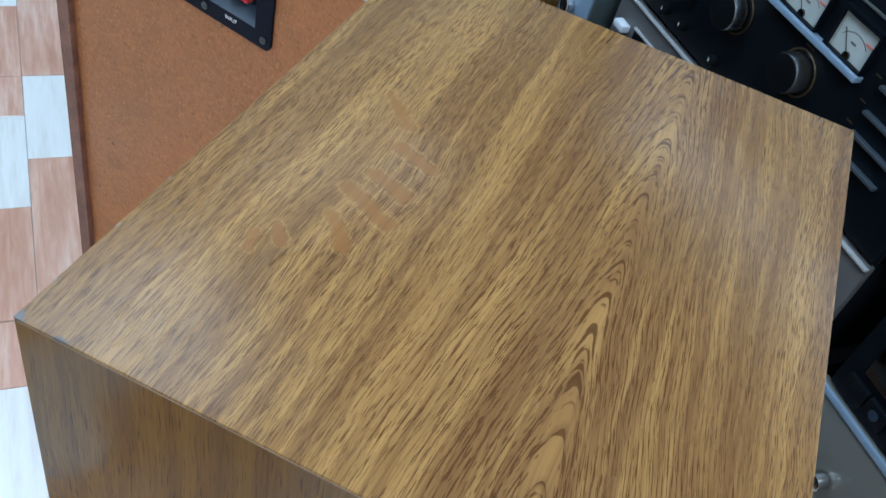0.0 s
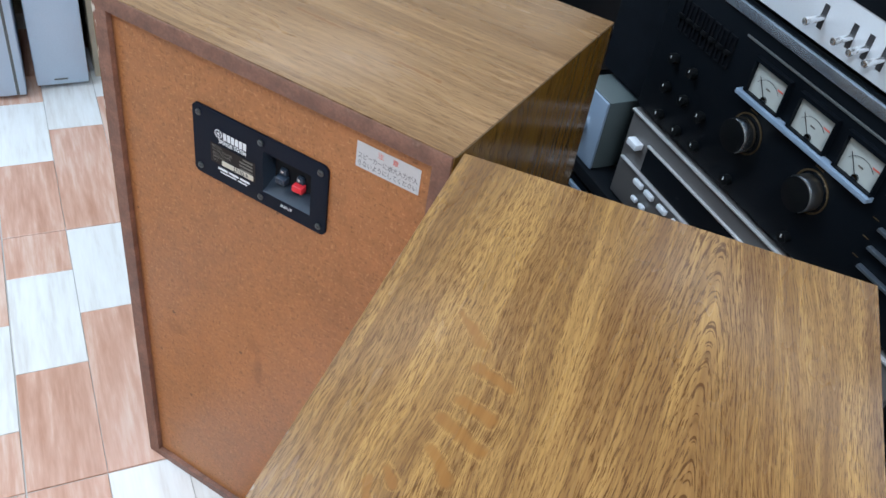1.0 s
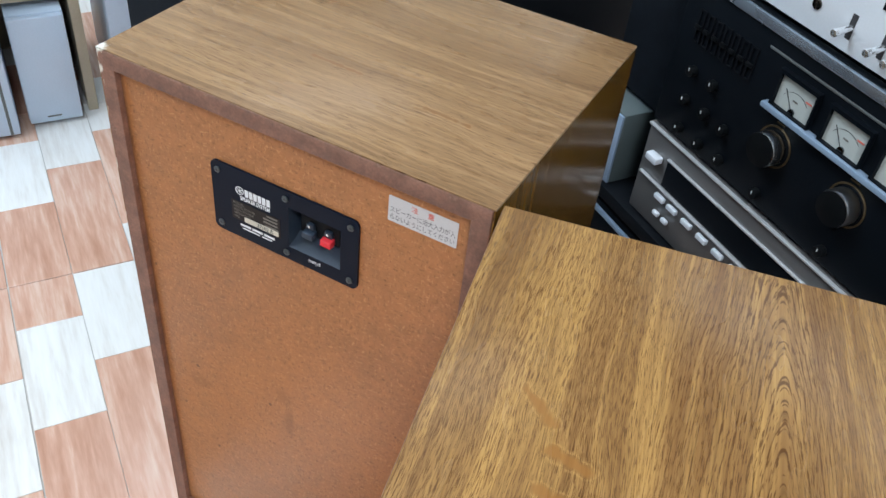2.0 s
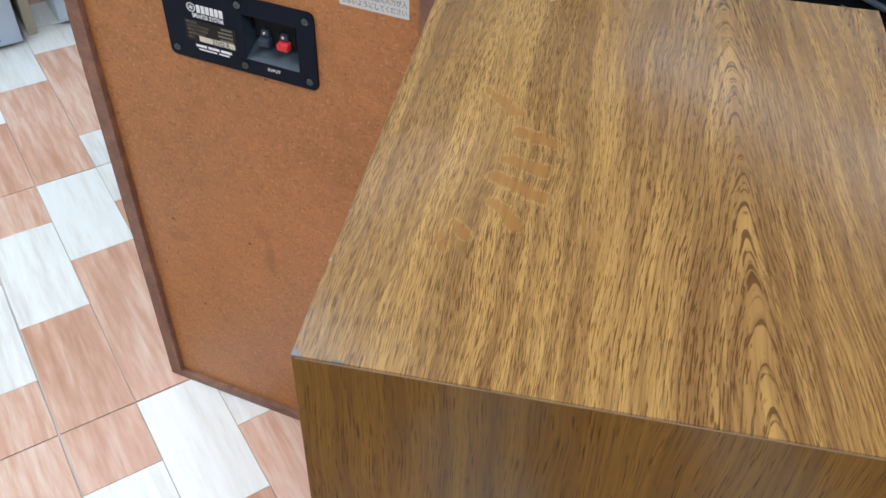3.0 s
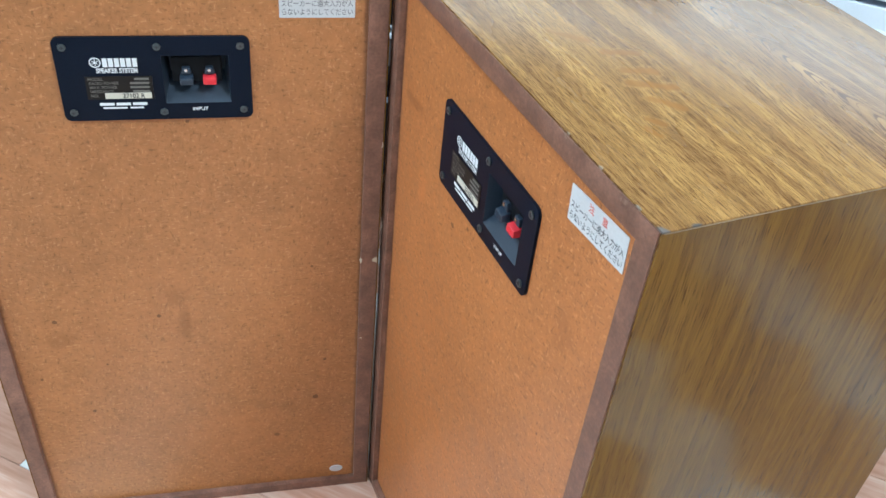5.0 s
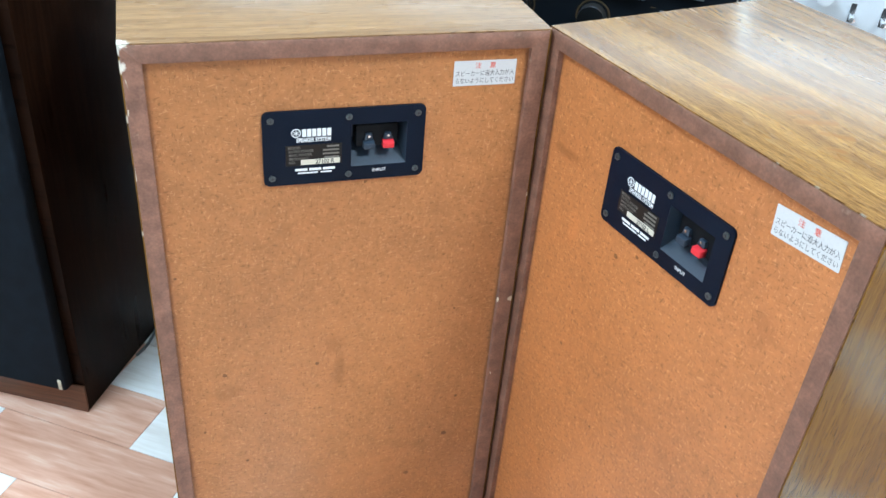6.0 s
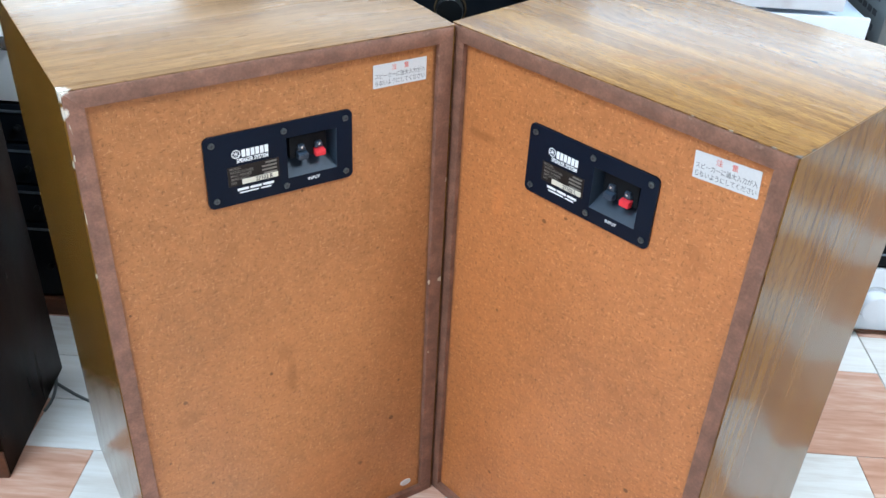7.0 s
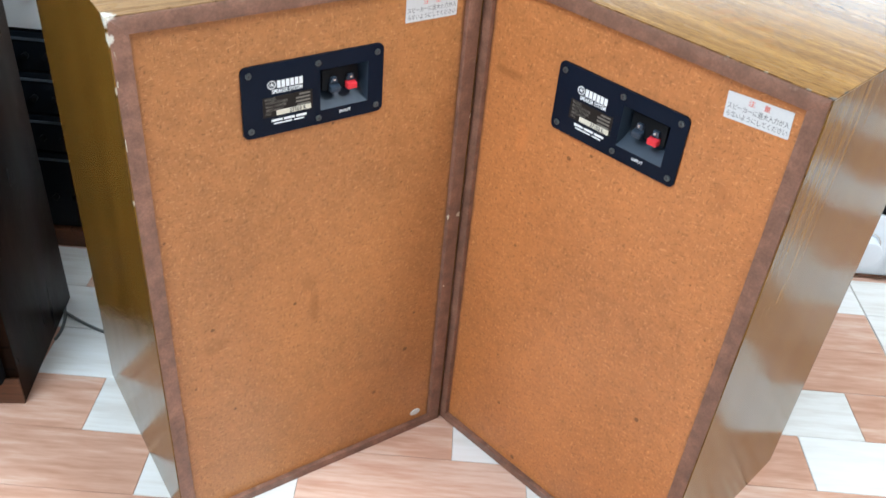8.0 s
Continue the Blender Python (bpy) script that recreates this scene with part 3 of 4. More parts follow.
def speaker(m, top, side, board, edge_paint, serial, turn, dx, dz, label):
    ob = thing("speaker_cabinet", m, label, "speaker", "pair of speakers")
    t, y0, skin = 0.018, 0.0075, 0.0014
    bm = box_bm(0, W, 0.0005, D, H - skin, H, 0.0005)
    part("top_panel", box_bm(skin, W - skin, y0, D, H - t, H - skin - 0.0002, bm=bm), top, ob, "grained oak veneer top")
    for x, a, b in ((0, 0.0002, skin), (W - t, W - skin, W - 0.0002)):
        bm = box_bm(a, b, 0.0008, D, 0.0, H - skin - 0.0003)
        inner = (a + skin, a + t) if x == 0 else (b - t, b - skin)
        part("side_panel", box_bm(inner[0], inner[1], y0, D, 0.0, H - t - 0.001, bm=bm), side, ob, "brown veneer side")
    part("edge_line", box_bm(W - 0.0012, W + 0.0001, 0.002, D - 0.001, H - skin - 0.0004, H - skin + 0.0003), PALE_EDGE, ob, "pale worn veneer edge")
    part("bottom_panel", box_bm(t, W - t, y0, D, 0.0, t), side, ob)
    part("front_baffle", box_bm(t, W - t, D - 0.03, D - 0.012, t, H - t), BAFFLE, ob)
    # rear edges, mitred round the sunk board
    for name, pts in (("rail", ((0.00145, H - 0.00145), (W - 0.00145, H - 0.00145), (W - EDGE, H - EDGE), (EDGE, H - EDGE))),
                      ("rail", ((0.00145, 0.0004), (W - 0.00145, 0.0004), (W - EDGE, 0.0115), (EDGE, 0.0115))),
                      ("stile", ((0.00145, 0.00045), (EDGE - 0.00005, 0.0115), (EDGE - 0.00005, H - EDGE), (0.00145, H - 0.0015))),
                      ("stile", ((W - 0.00145, 0.00045), (W - EDGE + 0.00005, 0.0115), (W - EDGE + 0.00005, H - EDGE), (W - 0.00145, H - 0.0015)))):
        bm = plate_bm(list(pts), 0.0, y0)
        rims = [e for e in bm.edges if all(v.co.y < 1e-6 for v in e.verts) and len(e.link_faces) == 2 and e.calc_face_angle(0) > 0.5
                and min(abs(e.verts[0].co.x - e.verts[1].co.x), abs(e.verts[0].co.z - e.verts[1].co.z)) < 0.005]
        bmesh.ops.bevel(bm, geom=rims, offset=0.0007, segments=2, profile=0.5, affect="EDGES")
        part("rear_" + name, bm, edge_paint, ob, "reddish-brown painted rear edge")
    hole = [(0.17, H - 0.125), (0.235, H - 0.125), (0.235, H - 0.073), (0.17, H - 0.073)]
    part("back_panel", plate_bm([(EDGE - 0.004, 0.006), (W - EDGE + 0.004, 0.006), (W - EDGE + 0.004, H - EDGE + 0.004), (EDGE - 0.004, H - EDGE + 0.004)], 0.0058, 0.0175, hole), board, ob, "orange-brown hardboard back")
    terminal(ob, serial)
    caution_label(ob, turn, dx, dz)
    return ob


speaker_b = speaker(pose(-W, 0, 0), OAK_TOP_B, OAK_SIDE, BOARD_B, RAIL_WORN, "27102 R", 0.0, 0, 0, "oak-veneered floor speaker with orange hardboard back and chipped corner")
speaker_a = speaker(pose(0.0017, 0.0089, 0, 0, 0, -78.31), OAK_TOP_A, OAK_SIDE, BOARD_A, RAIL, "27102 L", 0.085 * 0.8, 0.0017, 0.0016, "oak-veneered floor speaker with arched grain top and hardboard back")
# pale glue spot low on one back, chips along the touching edges and on the worn corner
bm = plate_bm([(0.315 + 0.0075 * math.cos(k * math.tau / 16), 0.025 + 0.0050 * math.sin(k * math.tau / 16)) for k in range(16)], 0.0048, 0.0058)
part("glue_spot", bm, PAPER, speaker_b, "pale glue spot")


def chip(parent, x, y, z, sx, sy, sz, seed):
    rnd = random.Random(seed)
    bm = bmesh.new()
    bmesh.ops.create_icosphere(bm, subdivisions=2, radius=1)
    for v in bm.verts:
        k = rnd.uniform(0.65, 1.2)
        v.co = (x + v.co.x * sx * k, y + v.co.y * sy * k, z + v.co.z * sz * k)
    return part("chip", bm, BARE, parent, "bare chipped spot")


for seed, (x, z, sx, sz) in enumerate(((W - 0.0160, 0.335, 0.0016, 0.004), (W - 0.002, 0.46, 0.001, 0.005), (W - 0.014, 0.235, 0.0013, 0.0022), (0.004, 0.590, 0.0018, 0.007), (0.0025, 0.565, 0.0010, 0.006), (0.0018, 0.51, 0.0007, 0.008), (0.005, H - 0.0025, 0.004, 0.0012))):
    chip(speaker_b, x, 0.0012, z, sx, 0.0015, sz, seed)
for seed, (x, z, sx, sz) in enumerate(((0.0025, 0.30, 0.001, 0.006), (0.002, 0.42, 0.001, 0.004), (0.003, 0.37, 0.0008, 0.01))):
    chip(speaker_a, x, 0.0012, z, sx, 0.0015, sz, 20 + seed)


# ---------------- dark speaker beside them ----------------
def dark_speaker():
    ob = thing("dark_speaker", pose(-0.463, 0.282, 0, 0, 0, -29.5) @ pose(-0.40, 0, 0), "dark walnut floor speaker with black cloth grille on red-brown base edge", "speaker")
    w, d, h = 0.40, 0.215, 0.70
    part("cabinet", box_bm(0, w, 0.004, d, 0, h, 0.002), DARK_WOOD, ob, "dark glossy walnut cabinet")
    part("base_edge", box_bm(0, w, 0.0, 0.0035, 0, 0.045, 0.001), RED_WOOD, ob, "red-brown wooden front edge")
    part("grille", box_bm(0.012, w - 0.014, -0.016, 0.0035, 0.047, h - 0.02, 0.004, 3), CLOTH, ob, "blue-black cloth grille")
    part("worn_spot", box_bm(w - 0.024, w - 0.019, -0.0168, -0.0158, 0.05, 0.066, 0.0003), BEIGE, ob, "pale worn corner of the cloth")
    return ob


dark_speaker()


# ---------------- audio units ----------------
def unit(name, u0, u1, v0, z0, z1, depth, panel, label, category, case=BLACK_BODY, feet=True):
    """A box of electronics whose front stands in the plane v0. Local: x from its left edge, z from its base, -y to the front."""
    ob = thing(name, ROOM @ pose(u0, v0, z0), label, category)
    w, h = u1 - u0, z1 - z0
    lift = 0.008 if feet else 0.0
    part("case", box_bm(0.004, w - 0.004, 0.009, depth, lift, h - 0.001, 0.002), case, ob)
    part("front_panel", box_bm(0, w, 0, 0.0085, lift * 0.6, h, 0.0014), panel, ob)
    if feet:
        for x in (0.04, w - 0.04):
            for y in (0.04, depth - 0.04):
                foot = cyl_bm(0, 0, 0, lift, 0.012, sides=16)
                bmesh.ops.transform(foot, matrix=Matrix.Translation((x, y, 0)) @ Matrix.Rotation(radians(-90), 4, "X") @ Matrix.Diagonal((1, -1, 1, 1)), verts=foot.verts)
                for v in foot.verts:
                    v.co.z = abs(v.co.z)
                part("foot", foot, BLACK_BODY, ob)
    return ob


def knob(parent, x, z, r, length, body, rim=None, face=None, label=""):
    k = part("knob", cyl_bm(x, z, -length, 0.0, r, r * 1.02, 40, r * 0.16), body, parent, label)
    if rim:
        ring = lambda q: [(x + q * math.cos(j * math.tau / 48), z + q * math.sin(j * math.tau / 48)) for j in range(48)]
        part("ring", plate_bm(ring(r * 1.24), -0.0010, 0.0, ring(r * 1.14)), rim, k)
    if face:
        part("cap", cyl_bm(x, z, -length - 0.0006, -length, r * 0.98, sides=36, bevel=0.0004), face, k)
    return k


def lever(parent, x, z, slot_high=0.03):
    s = part("lever_slot", box_bm(x - 0.0030, x + 0.0030, -0.0006, 0.0, z - slot_high / 2, z + slot_high / 2), BLACK_INK, parent)
    bm = cyl_bm(0, 0, -0.021, 0.0, 0.0030, 0.0036, 18, 0.0006)
    bmesh.ops.transform(bm, matrix=Matrix.Translation((x, 0, z - 0.001)) @ Matrix.Rotation(radians(6), 4, "X"), verts=bm.verts)
    part("lever", bm, CHROME, s, "chromed lever")


def black_amplifier():
    u0, z0 = -0.292, 0.430
    ob = unit("black_amplifier", u0, 0.150, 0.40, z0, 0.622, 0.32, BLACK_METAL, "black stereo amplifier with three lit-cream meters and two big knobs", "amplifier")
    X, Z = (lambda u: u - u0), (lambda z: z - z0)
    # the edge's bluish highlight is put into this pale metal colour
    part("top_edge", box_bm(0.002, 0.440, -0.0035, 0.004, Z(0.609), Z(0.6205), 0.0015), EDGE_METAL, ob, "metal top edge with its bluish highlight in the colour")
    part("panel_ridge", box_bm(X(-0.165), 0.440, -0.0016, 0.0, Z(0.5925), Z(0.5950), 0.0005), VENT_GREY, ob, "thin raised line under the top edge")
    part("meter_ledge", box_bm(X(-0.146), X(0.042), -0.0095, 0.0, Z(0.5405), Z(0.5458), 0.0006), STRIP, ob, "pale aluminium ledge under the meters")
    for a, b in ((-0.137, -0.090), (-0.071, -0.024), (-0.006, 0.039)):
        cx = (X(a) + X(b)) / 2
        fr = part("meter", plate_bm([(X(a) - 0.003, Z(0.5465)), (X(b) + 0.002, Z(0.5465)), (X(b) + 0.002, Z(0.5850)), (X(a) - 0.003, Z(0.5850))], -0.006, 0.0,
                                    [(X(a), Z(0.5475)), (X(b), Z(0.5475)), (X(b), Z(0.5810)), (X(a), Z(0.5810))]), BLACK_METAL, ob, "level meter with cream scale")
        part("scale", box_bm(X(a), X(b), -0.0012, -0.0002, Z(0.5475), Z(0.5810)), DIAL, fr)
        arc = bmesh.new()
        for k in range(14):
            t0 = radians(140 - 100 * k / 14)
            m = Matrix.Translation((cx + 0.0195 * math.cos(t0), -0.0015, Z(0.550) + 0.0195 * math.sin(t0))) @ Matrix.Rotation(-t0 + math.pi / 2, 4, "Y")
            bmesh.ops.create_cube(arc, size=1, matrix=m @ Matrix.Diagonal((0.0026, 0.0003, 0.00035, 1)))
        part("arc_line", arc, BLACK_INK, fr)
        part("red_zone", box_bm(cx + 0.011, cx + 0.019, -0.0018, -0.0014, Z(0.5675), Z(0.5690)), RED_INK, fr)
        hub = cyl_bm(cx, Z(0.5495), -0.0032, -0.0012, 0.0038, sides=24)
        part("needle_hub", hub, KNOB_BLACK, fr)
        needle = box_bm(-0.0003, 0.0003, -0.0022, -0.0018, 0, 0.024)
        bmesh.ops.transform(needle, matrix=Matrix.Translation((cx, 0, Z(0.5495))) @ Matrix.Rotation(radians(-38), 4, "Y"), verts=needle.verts)
        part("needle", needle, BLACK_INK, fr)
        part("scale_mark", box_bm(cx - 0.003, cx + 0.003, -0.0017, -0.0013, Z(0.5605), Z(0.562)), GREY_INK, fr)
    for u in (-0.1185, -0.0195):
        knob(ob, X(u), Z(0.5065), 0.0180, 0.0190, KNOB_BARREL, KNOB_RIM, SMALL_BLACK, "glossy black volume knob with brass ring")
        part("print_mark", box_bm(X(u) - 0.007, X(u) + 0.004, -0.0004, 0.0, Z(0.5315), Z(0.5330)), KNOB_RIM, ob)
    for u, z in ((-0.251, 0.519), (-0.217, 0.520), (-0.249, 0.484), (-0.216, 0.486), (-0.184, 0.485), (-0.211, 0.449), (-0.177, 0.451), (-0.116, 0.450), (-0.246, 0.449), (-0.02, 0.450), (0.07, 0.455)):
        knob(ob, X(u), Z(z), 0.0058, 0.009, SMALL_BLACK, None, None, "small black knob")
        # white mark painted for the tiny highlight on each small knob
        part("index_mark", box_bm(X(u) - 0.0005, X(u) + 0.0005, -0.0094, -0.0089, Z(z) + 0.001, Z(z) + 0.0045), WHITE_INK, ob)
    for k in range(7):
        x = X(-0.262) + k * 0.0136
        slot = part("fader_slot", plate_bm([(x - 0.0050, Z(0.5475)), (x + 0.0050, Z(0.5475)), (x + 0.0050, Z(0.5845)), (x - 0.0050, Z(0.5845))], -0.0022, 0.0,
                                           [(x - 0.0026, Z(0.5495)), (x + 0.0026, Z(0.5495)), (x + 0.0026, Z(0.5825)), (x - 0.0026, Z(0.5825))]), BLACK_BODY, ob, "black fader slot")
        part("fader", box_bm(x - 0.0042, x + 0.0042, -0.0055, -0.0018, Z(0.5635), Z(0.5675), 0.0006), SMALL_BLACK, slot)
    for z in (0.552, 0.5275, 0.5065, 0.485):
        part("push_bar", box_bm(X(0.062), X(0.112), -0.0055, 0.0, Z(z) - 0.0017, Z(z) + 0.0017, 0.0006), GUN_METAL, ob, "grey metal push bar")
        part("print_mark", box_bm(X(0.050), X(0.057), -0.0004, 0.0, Z(z) + 0.003, Z(z) + 0.0042), KNOB_RIM, ob)
    return ob


def silver_receiver():
    u0, z0 = -0.270, 0.6225
    ob = unit("silver_receiver", u0, 0.150, 0.402, z0, 0.765, 0.30, SILVER, "silver receiver with chromed toggle levers on the black amplifier", "receiver")
    for u in (-0.0915, -0.0545, -0.0350, -0.0160, 0.03, 0.07):
        lever(ob, u - u0, 0.6510 - z0, 0.023)
    part("jack", cyl_bm(-0.134 - u0, 0.6523 - z0, -0.0016, 0.0, 0.0052, sides=24, bevel=0.0004), KNOB_BLACK, ob, "dark socket with a bright rim")
    part("display", box_bm(-0.070 - u0, 0.060 - u0, -0.0010, 0.0, 0.678 - z0, 0.712 - z0, 0.0004), BLACK_METAL, ob, "black dial window")
    for u in (-0.21, 0.01, 0.10):
        knob(ob, u - u0, 0.727 - z0, 0.016, 0.018, CHROME, None, SILVER, "silver knob")
    return ob


def tape_deck():
    u0, z0 = -0.292, 0.300
    ob = unit("tape_deck", u0, 0.150, 0.40, z0, 0.4295, 0.28, DULL_SILVER, "dull silver front-loading tape deck with bright keys", "tape deck")
    X, Z = (lambda u: u - u0), (lambda z: z - z0)
    part("top_edge", box_bm(0, 0.442, -0.004, 0.002, Z(0.4262), Z(0.4290), 0.0008), SATIN, ob, "bright top edge")
    part("cassette_bay", box_bm(X(-0.247), X(0.02), -0.0012, 0.0, Z(0.366), Z(0.402)), BLACK_METAL, ob, "black cassette opening")
    part("bay_lip", box_bm(X(-0.247), X(0.02), -0.004, 0.0, Z(0.402), Z(0.4045), 0.0008), SATIN, ob, "bright lip of the opening")
    part("middle_ridge", box_bm(X(-0.286), X(0.12), -0.005, 0.0, Z(0.3615), Z(0.3640), 0.0008), SATIN, ob)
    part("eject_key", box_bm(X(-0.276), X(-0.256), -0.012, 0.0, Z(0.3895), Z(0.3985), 0.0018), SILVER, ob, "bright eject key")
    for k in range(6):
        a = X(-0.2495) + k * 0.0283 - (0.0045 if k else 0)
        part("key", box_bm(a, a + 0.017, -0.0055, 0.0, Z(0.3475), Z(0.3540), 0.0010), SILVER, ob, "bright key")
    for u in (-0.2395, -0.2230):
        part("small_key", box_bm(X(u) - 0.0055, X(u) + 0.0055, -0.0055, 0.0, Z(0.3255), Z(0.3315), 0.0018), SILVER, ob, "small bright key")
    return ob


def blue_box():
    ob = thing("small_grey_box", ROOM @ pose(-0.408, 0.398, 0.300), "small pale blue-grey metal box beside the tape deck", "box")
    part("case", box_bm(0.0, 0.068, 0.004, 0.16, 0, 0.104, 0.003), GREEN_GREY, ob)
    part("front_panel", box_bm(0.0, 0.068, 0.0, 0.004, 0.001, 0.103, 0.0015), STRIP, ob, "pale blue front")
    knob(ob, 0.03, 0.05, 0.010, 0.012, STEEL)
    return ob


def rack(name, u0, u1, v0, z1, depth, label, shelves, mat=BLACK_BODY):
    ob = thing(name, ROOM @ pose(u0, v0, 0), label, "rack")
    w = u1 - u0
    for x in (0, w - 0.018):
        part("upright", box_bm(x, x + 0.018, 0, depth, 0, z1 - 0.0185, 0.001), mat, ob)
    part("shelf", box_bm(0, w, 0, depth, z1 - 0.018, z1, 0.001), mat, ob)
    for z in shelves:
        part("shelf", box_bm(0.0185, w - 0.0185, 0.004, depth, z - 0.016, z, 0.001), mat, ob)
    part("back_board", box_bm(0.0185, w - 0.0185, depth - 0.008, depth, 0.001, z1 - 0.019), mat, ob)
    return ob


black_amplifier()
silver_receiver()
tape_deck()
rack("audio_rack", -0.43, 0.160, 0.392, 0.300, 0.36, "black wooden equipment rack under the tape deck", (0.15,))
low = unit("blue_grey_tuner", -0.40, 0.135, 0.405, 0.150, 0.265, 0.28, BLACK_METAL, "black tuner with a pale blue trim line on the rack shelf", "tuner")
part("trim_line", box_bm(0.02, 0.5, -0.004, 0.0, 0.098, 0.106, 0.001), STRIP, low, "pale blue trim line")
blue_box()

tall = thing("black_bookshelf_speaker", ROOM @ pose(-0.425, 0.44, 0.404), "tall black box speaker standing on the grey box", "speaker")
part("cabinet", box_bm(0, 0.122, 0.006, 0.21, 0, 0.44, 0.003), BLACK_BODY, tall)
part("grille", box_bm(0.006, 0.116, -0.006, 0.0055, 0.008, 0.432, 0.004), CLOTH, tall, "black cloth grille")

# units right of the amplifier
rack("audio_rack", 0.172, 0.560, 0.41, 0.185, 0.34, "low black equipment rack beside the amplifier", ())
champ = unit("grey_amplifier", 0.178, 0.555, 0.40, 0.185, 0.318, 0.30, CHAMPAGNE, "champagne-grey amplifier with steel knobs and pale top edge", "amplifier")
part("top_edge", box_bm(0, 0.377, -0.003, 0.002, 0.1255, 0.1325, 0.001), STRIP, champ, "pale green-grey top edge")
for x in (0.066, 0.13, 0.20, 0.27):
    knob(champ, x, 0.062, 0.0085, 0.016, STEEL, None, None, "steel knob")
cass = unit("black_cassette_deck", 0.186, 0.552, 0.40, 0.318, 0.458, 0.28, BLACK_METAL, "black cassette deck with square keys on the grey amplifier", "tape deck")
for k in range(6):
    a = 0.012 + k * 0.027
    key = part("key", box_bm(a, a + 0.025, -0.005, 0.0, 0.014, 0.034, 0.001), BLACK_BODY, cass, "square black key")
    if k == 1:
        part("key_dot", cyl_bm(a + 0.0125, 0.024, -0.0058, -0.005, 0.005, sides=18), CUP, key)
part("cassette_door", box_bm(0.02, 0.16, -0.003, 0.0, 0.042, 0.105, 0.002), KNOB_BLACK, cass, "smoked cassette door")
knob(cass, 0.075, 0.075, 0.012, 0.003, STEEL)
pale = unit("silver_player", 0.1525, 0.548, 0.40, 0.459, 0.527, 0.26, SILVER, "slim silver disc player with square button on the cassette deck", "player", PALE_BLUE)
key = part("power_button", box_bm(0.016, 0.034, -0.0025, 0.0, 0.036, 0.054, 0.0012), DULL_SILVER, pale, "square grey power button")
part("button_face", box_bm(0.019, 0.031, -0.0042, -0.0025, 0.039, 0.051, 0.0012), GUN_METAL, key)
part("jack", cyl_bm(0.052, 0.024, -0.0012, 0.0, 0.0038, sides=18), BLACK_INK, pale, "dark socket")
part("disc_tray", box_bm(0.13, 0.26, -0.0025, 0.0, 0.026, 0.046, 0.001), WHITE_CASE, pale)
for k in range(4):
    part("key", box_bm(0.28 + k * 0.024, 0.298 + k * 0.024, -0.0025, 0.0, 0.03, 0.038, 0.0008), GUN_METAL, pale, "small grey key")
inte = unit("silver_amplifier", 0.165, 0.508, 0.40, 0.529, 0.680, 0.28, SILVER, "silver amplifier with chromed knobs on the white player", "amplifier", WHITE_CASE)
for x, z, r in ((0.080, 0.052, 0.010), (0.205, 0.062, 0.016), (0.285, 0.055, 0.010), (0.05, 0.105, 0.012), (0.14, 0.105, 0.02)):
    knob(inte, x, z, r, 0.016, CHROME, None, SILVER, "silver knob")
for x, z in ((0.115, 0.036), (0.150, 0.036), (0.255, 0.03)):
    lever(inte, x, z, 0.022)
for x in (0.085, 0.12, 0.245, 0.27, 0.30):
    part("jack", cyl_bm(x, 0.066, -0.0008, 0.0, 0.0042, sides=18), BLACK_INK, inte, "black socket")
vent = thing("vented_power_supply", ROOM @ pose(0.565, 0.40, 0.432), "dark grey steel power supply with vent holes", "power supply")
part("case", box_bm(0.0, 0.14, 0.0, 0.24, 0, 0.16, 0.003), VENT_GREY, vent)
for i in range(9):
    for j in range(4):
        part("vent_slot", box_bm(-0.0006, 0.0002, 0.03 + i * 0.019, 0.043 + i * 0.019, 0.05 + j * 0.02, 0.058 + j * 0.02), BLACK_INK, vent)
stand = rack("audio_rack", 0.563, 1.02, 0.415, 0.432, 0.34, "black equipment rack with stacked units", (0.285,))
lowamp = unit("silver_power_amplifier", 0.585, 1.0, 0.400, 0.0, 0.128, 0.30, SILVER, "silver amplifier with a large knob standing on the floor", "amplifier")
knob(lowamp, 0.105, 0.066, 0.024, 0.026, SILVER, STEEL, SILVER, "large silver knob")
knob(lowamp, 0.165, 0.045, 0.011, 0.018, SILVER, None, STEEL, "small silver knob")
knob(lowamp, 0.30, 0.066, 0.024, 0.026, SILVER, STEEL, SILVER, "large silver knob")
part("trim_line", box_bm(0.0, 0.415, -0.002, 0.0, 0.006, 0.0095), RED_WOOD, lowamp)
mid = unit("black_equaliser", 0.585, 1.0, 0.402, 0.129, 0.255, 0.30, BLACK_METAL, "black graphic equaliser on the silver amplifier", "equaliser")
for z in (0.025, 0.05, 0.075):
    part("trim_line", box_bm(0.01, 0.40, -0.0015, 0.0, z, z + 0.003), GUN_METAL, mid)
for k in range(8):
    knob(mid, 0.05 + k * 0.045, 0.10, 0.006, 0.010, STEEL)

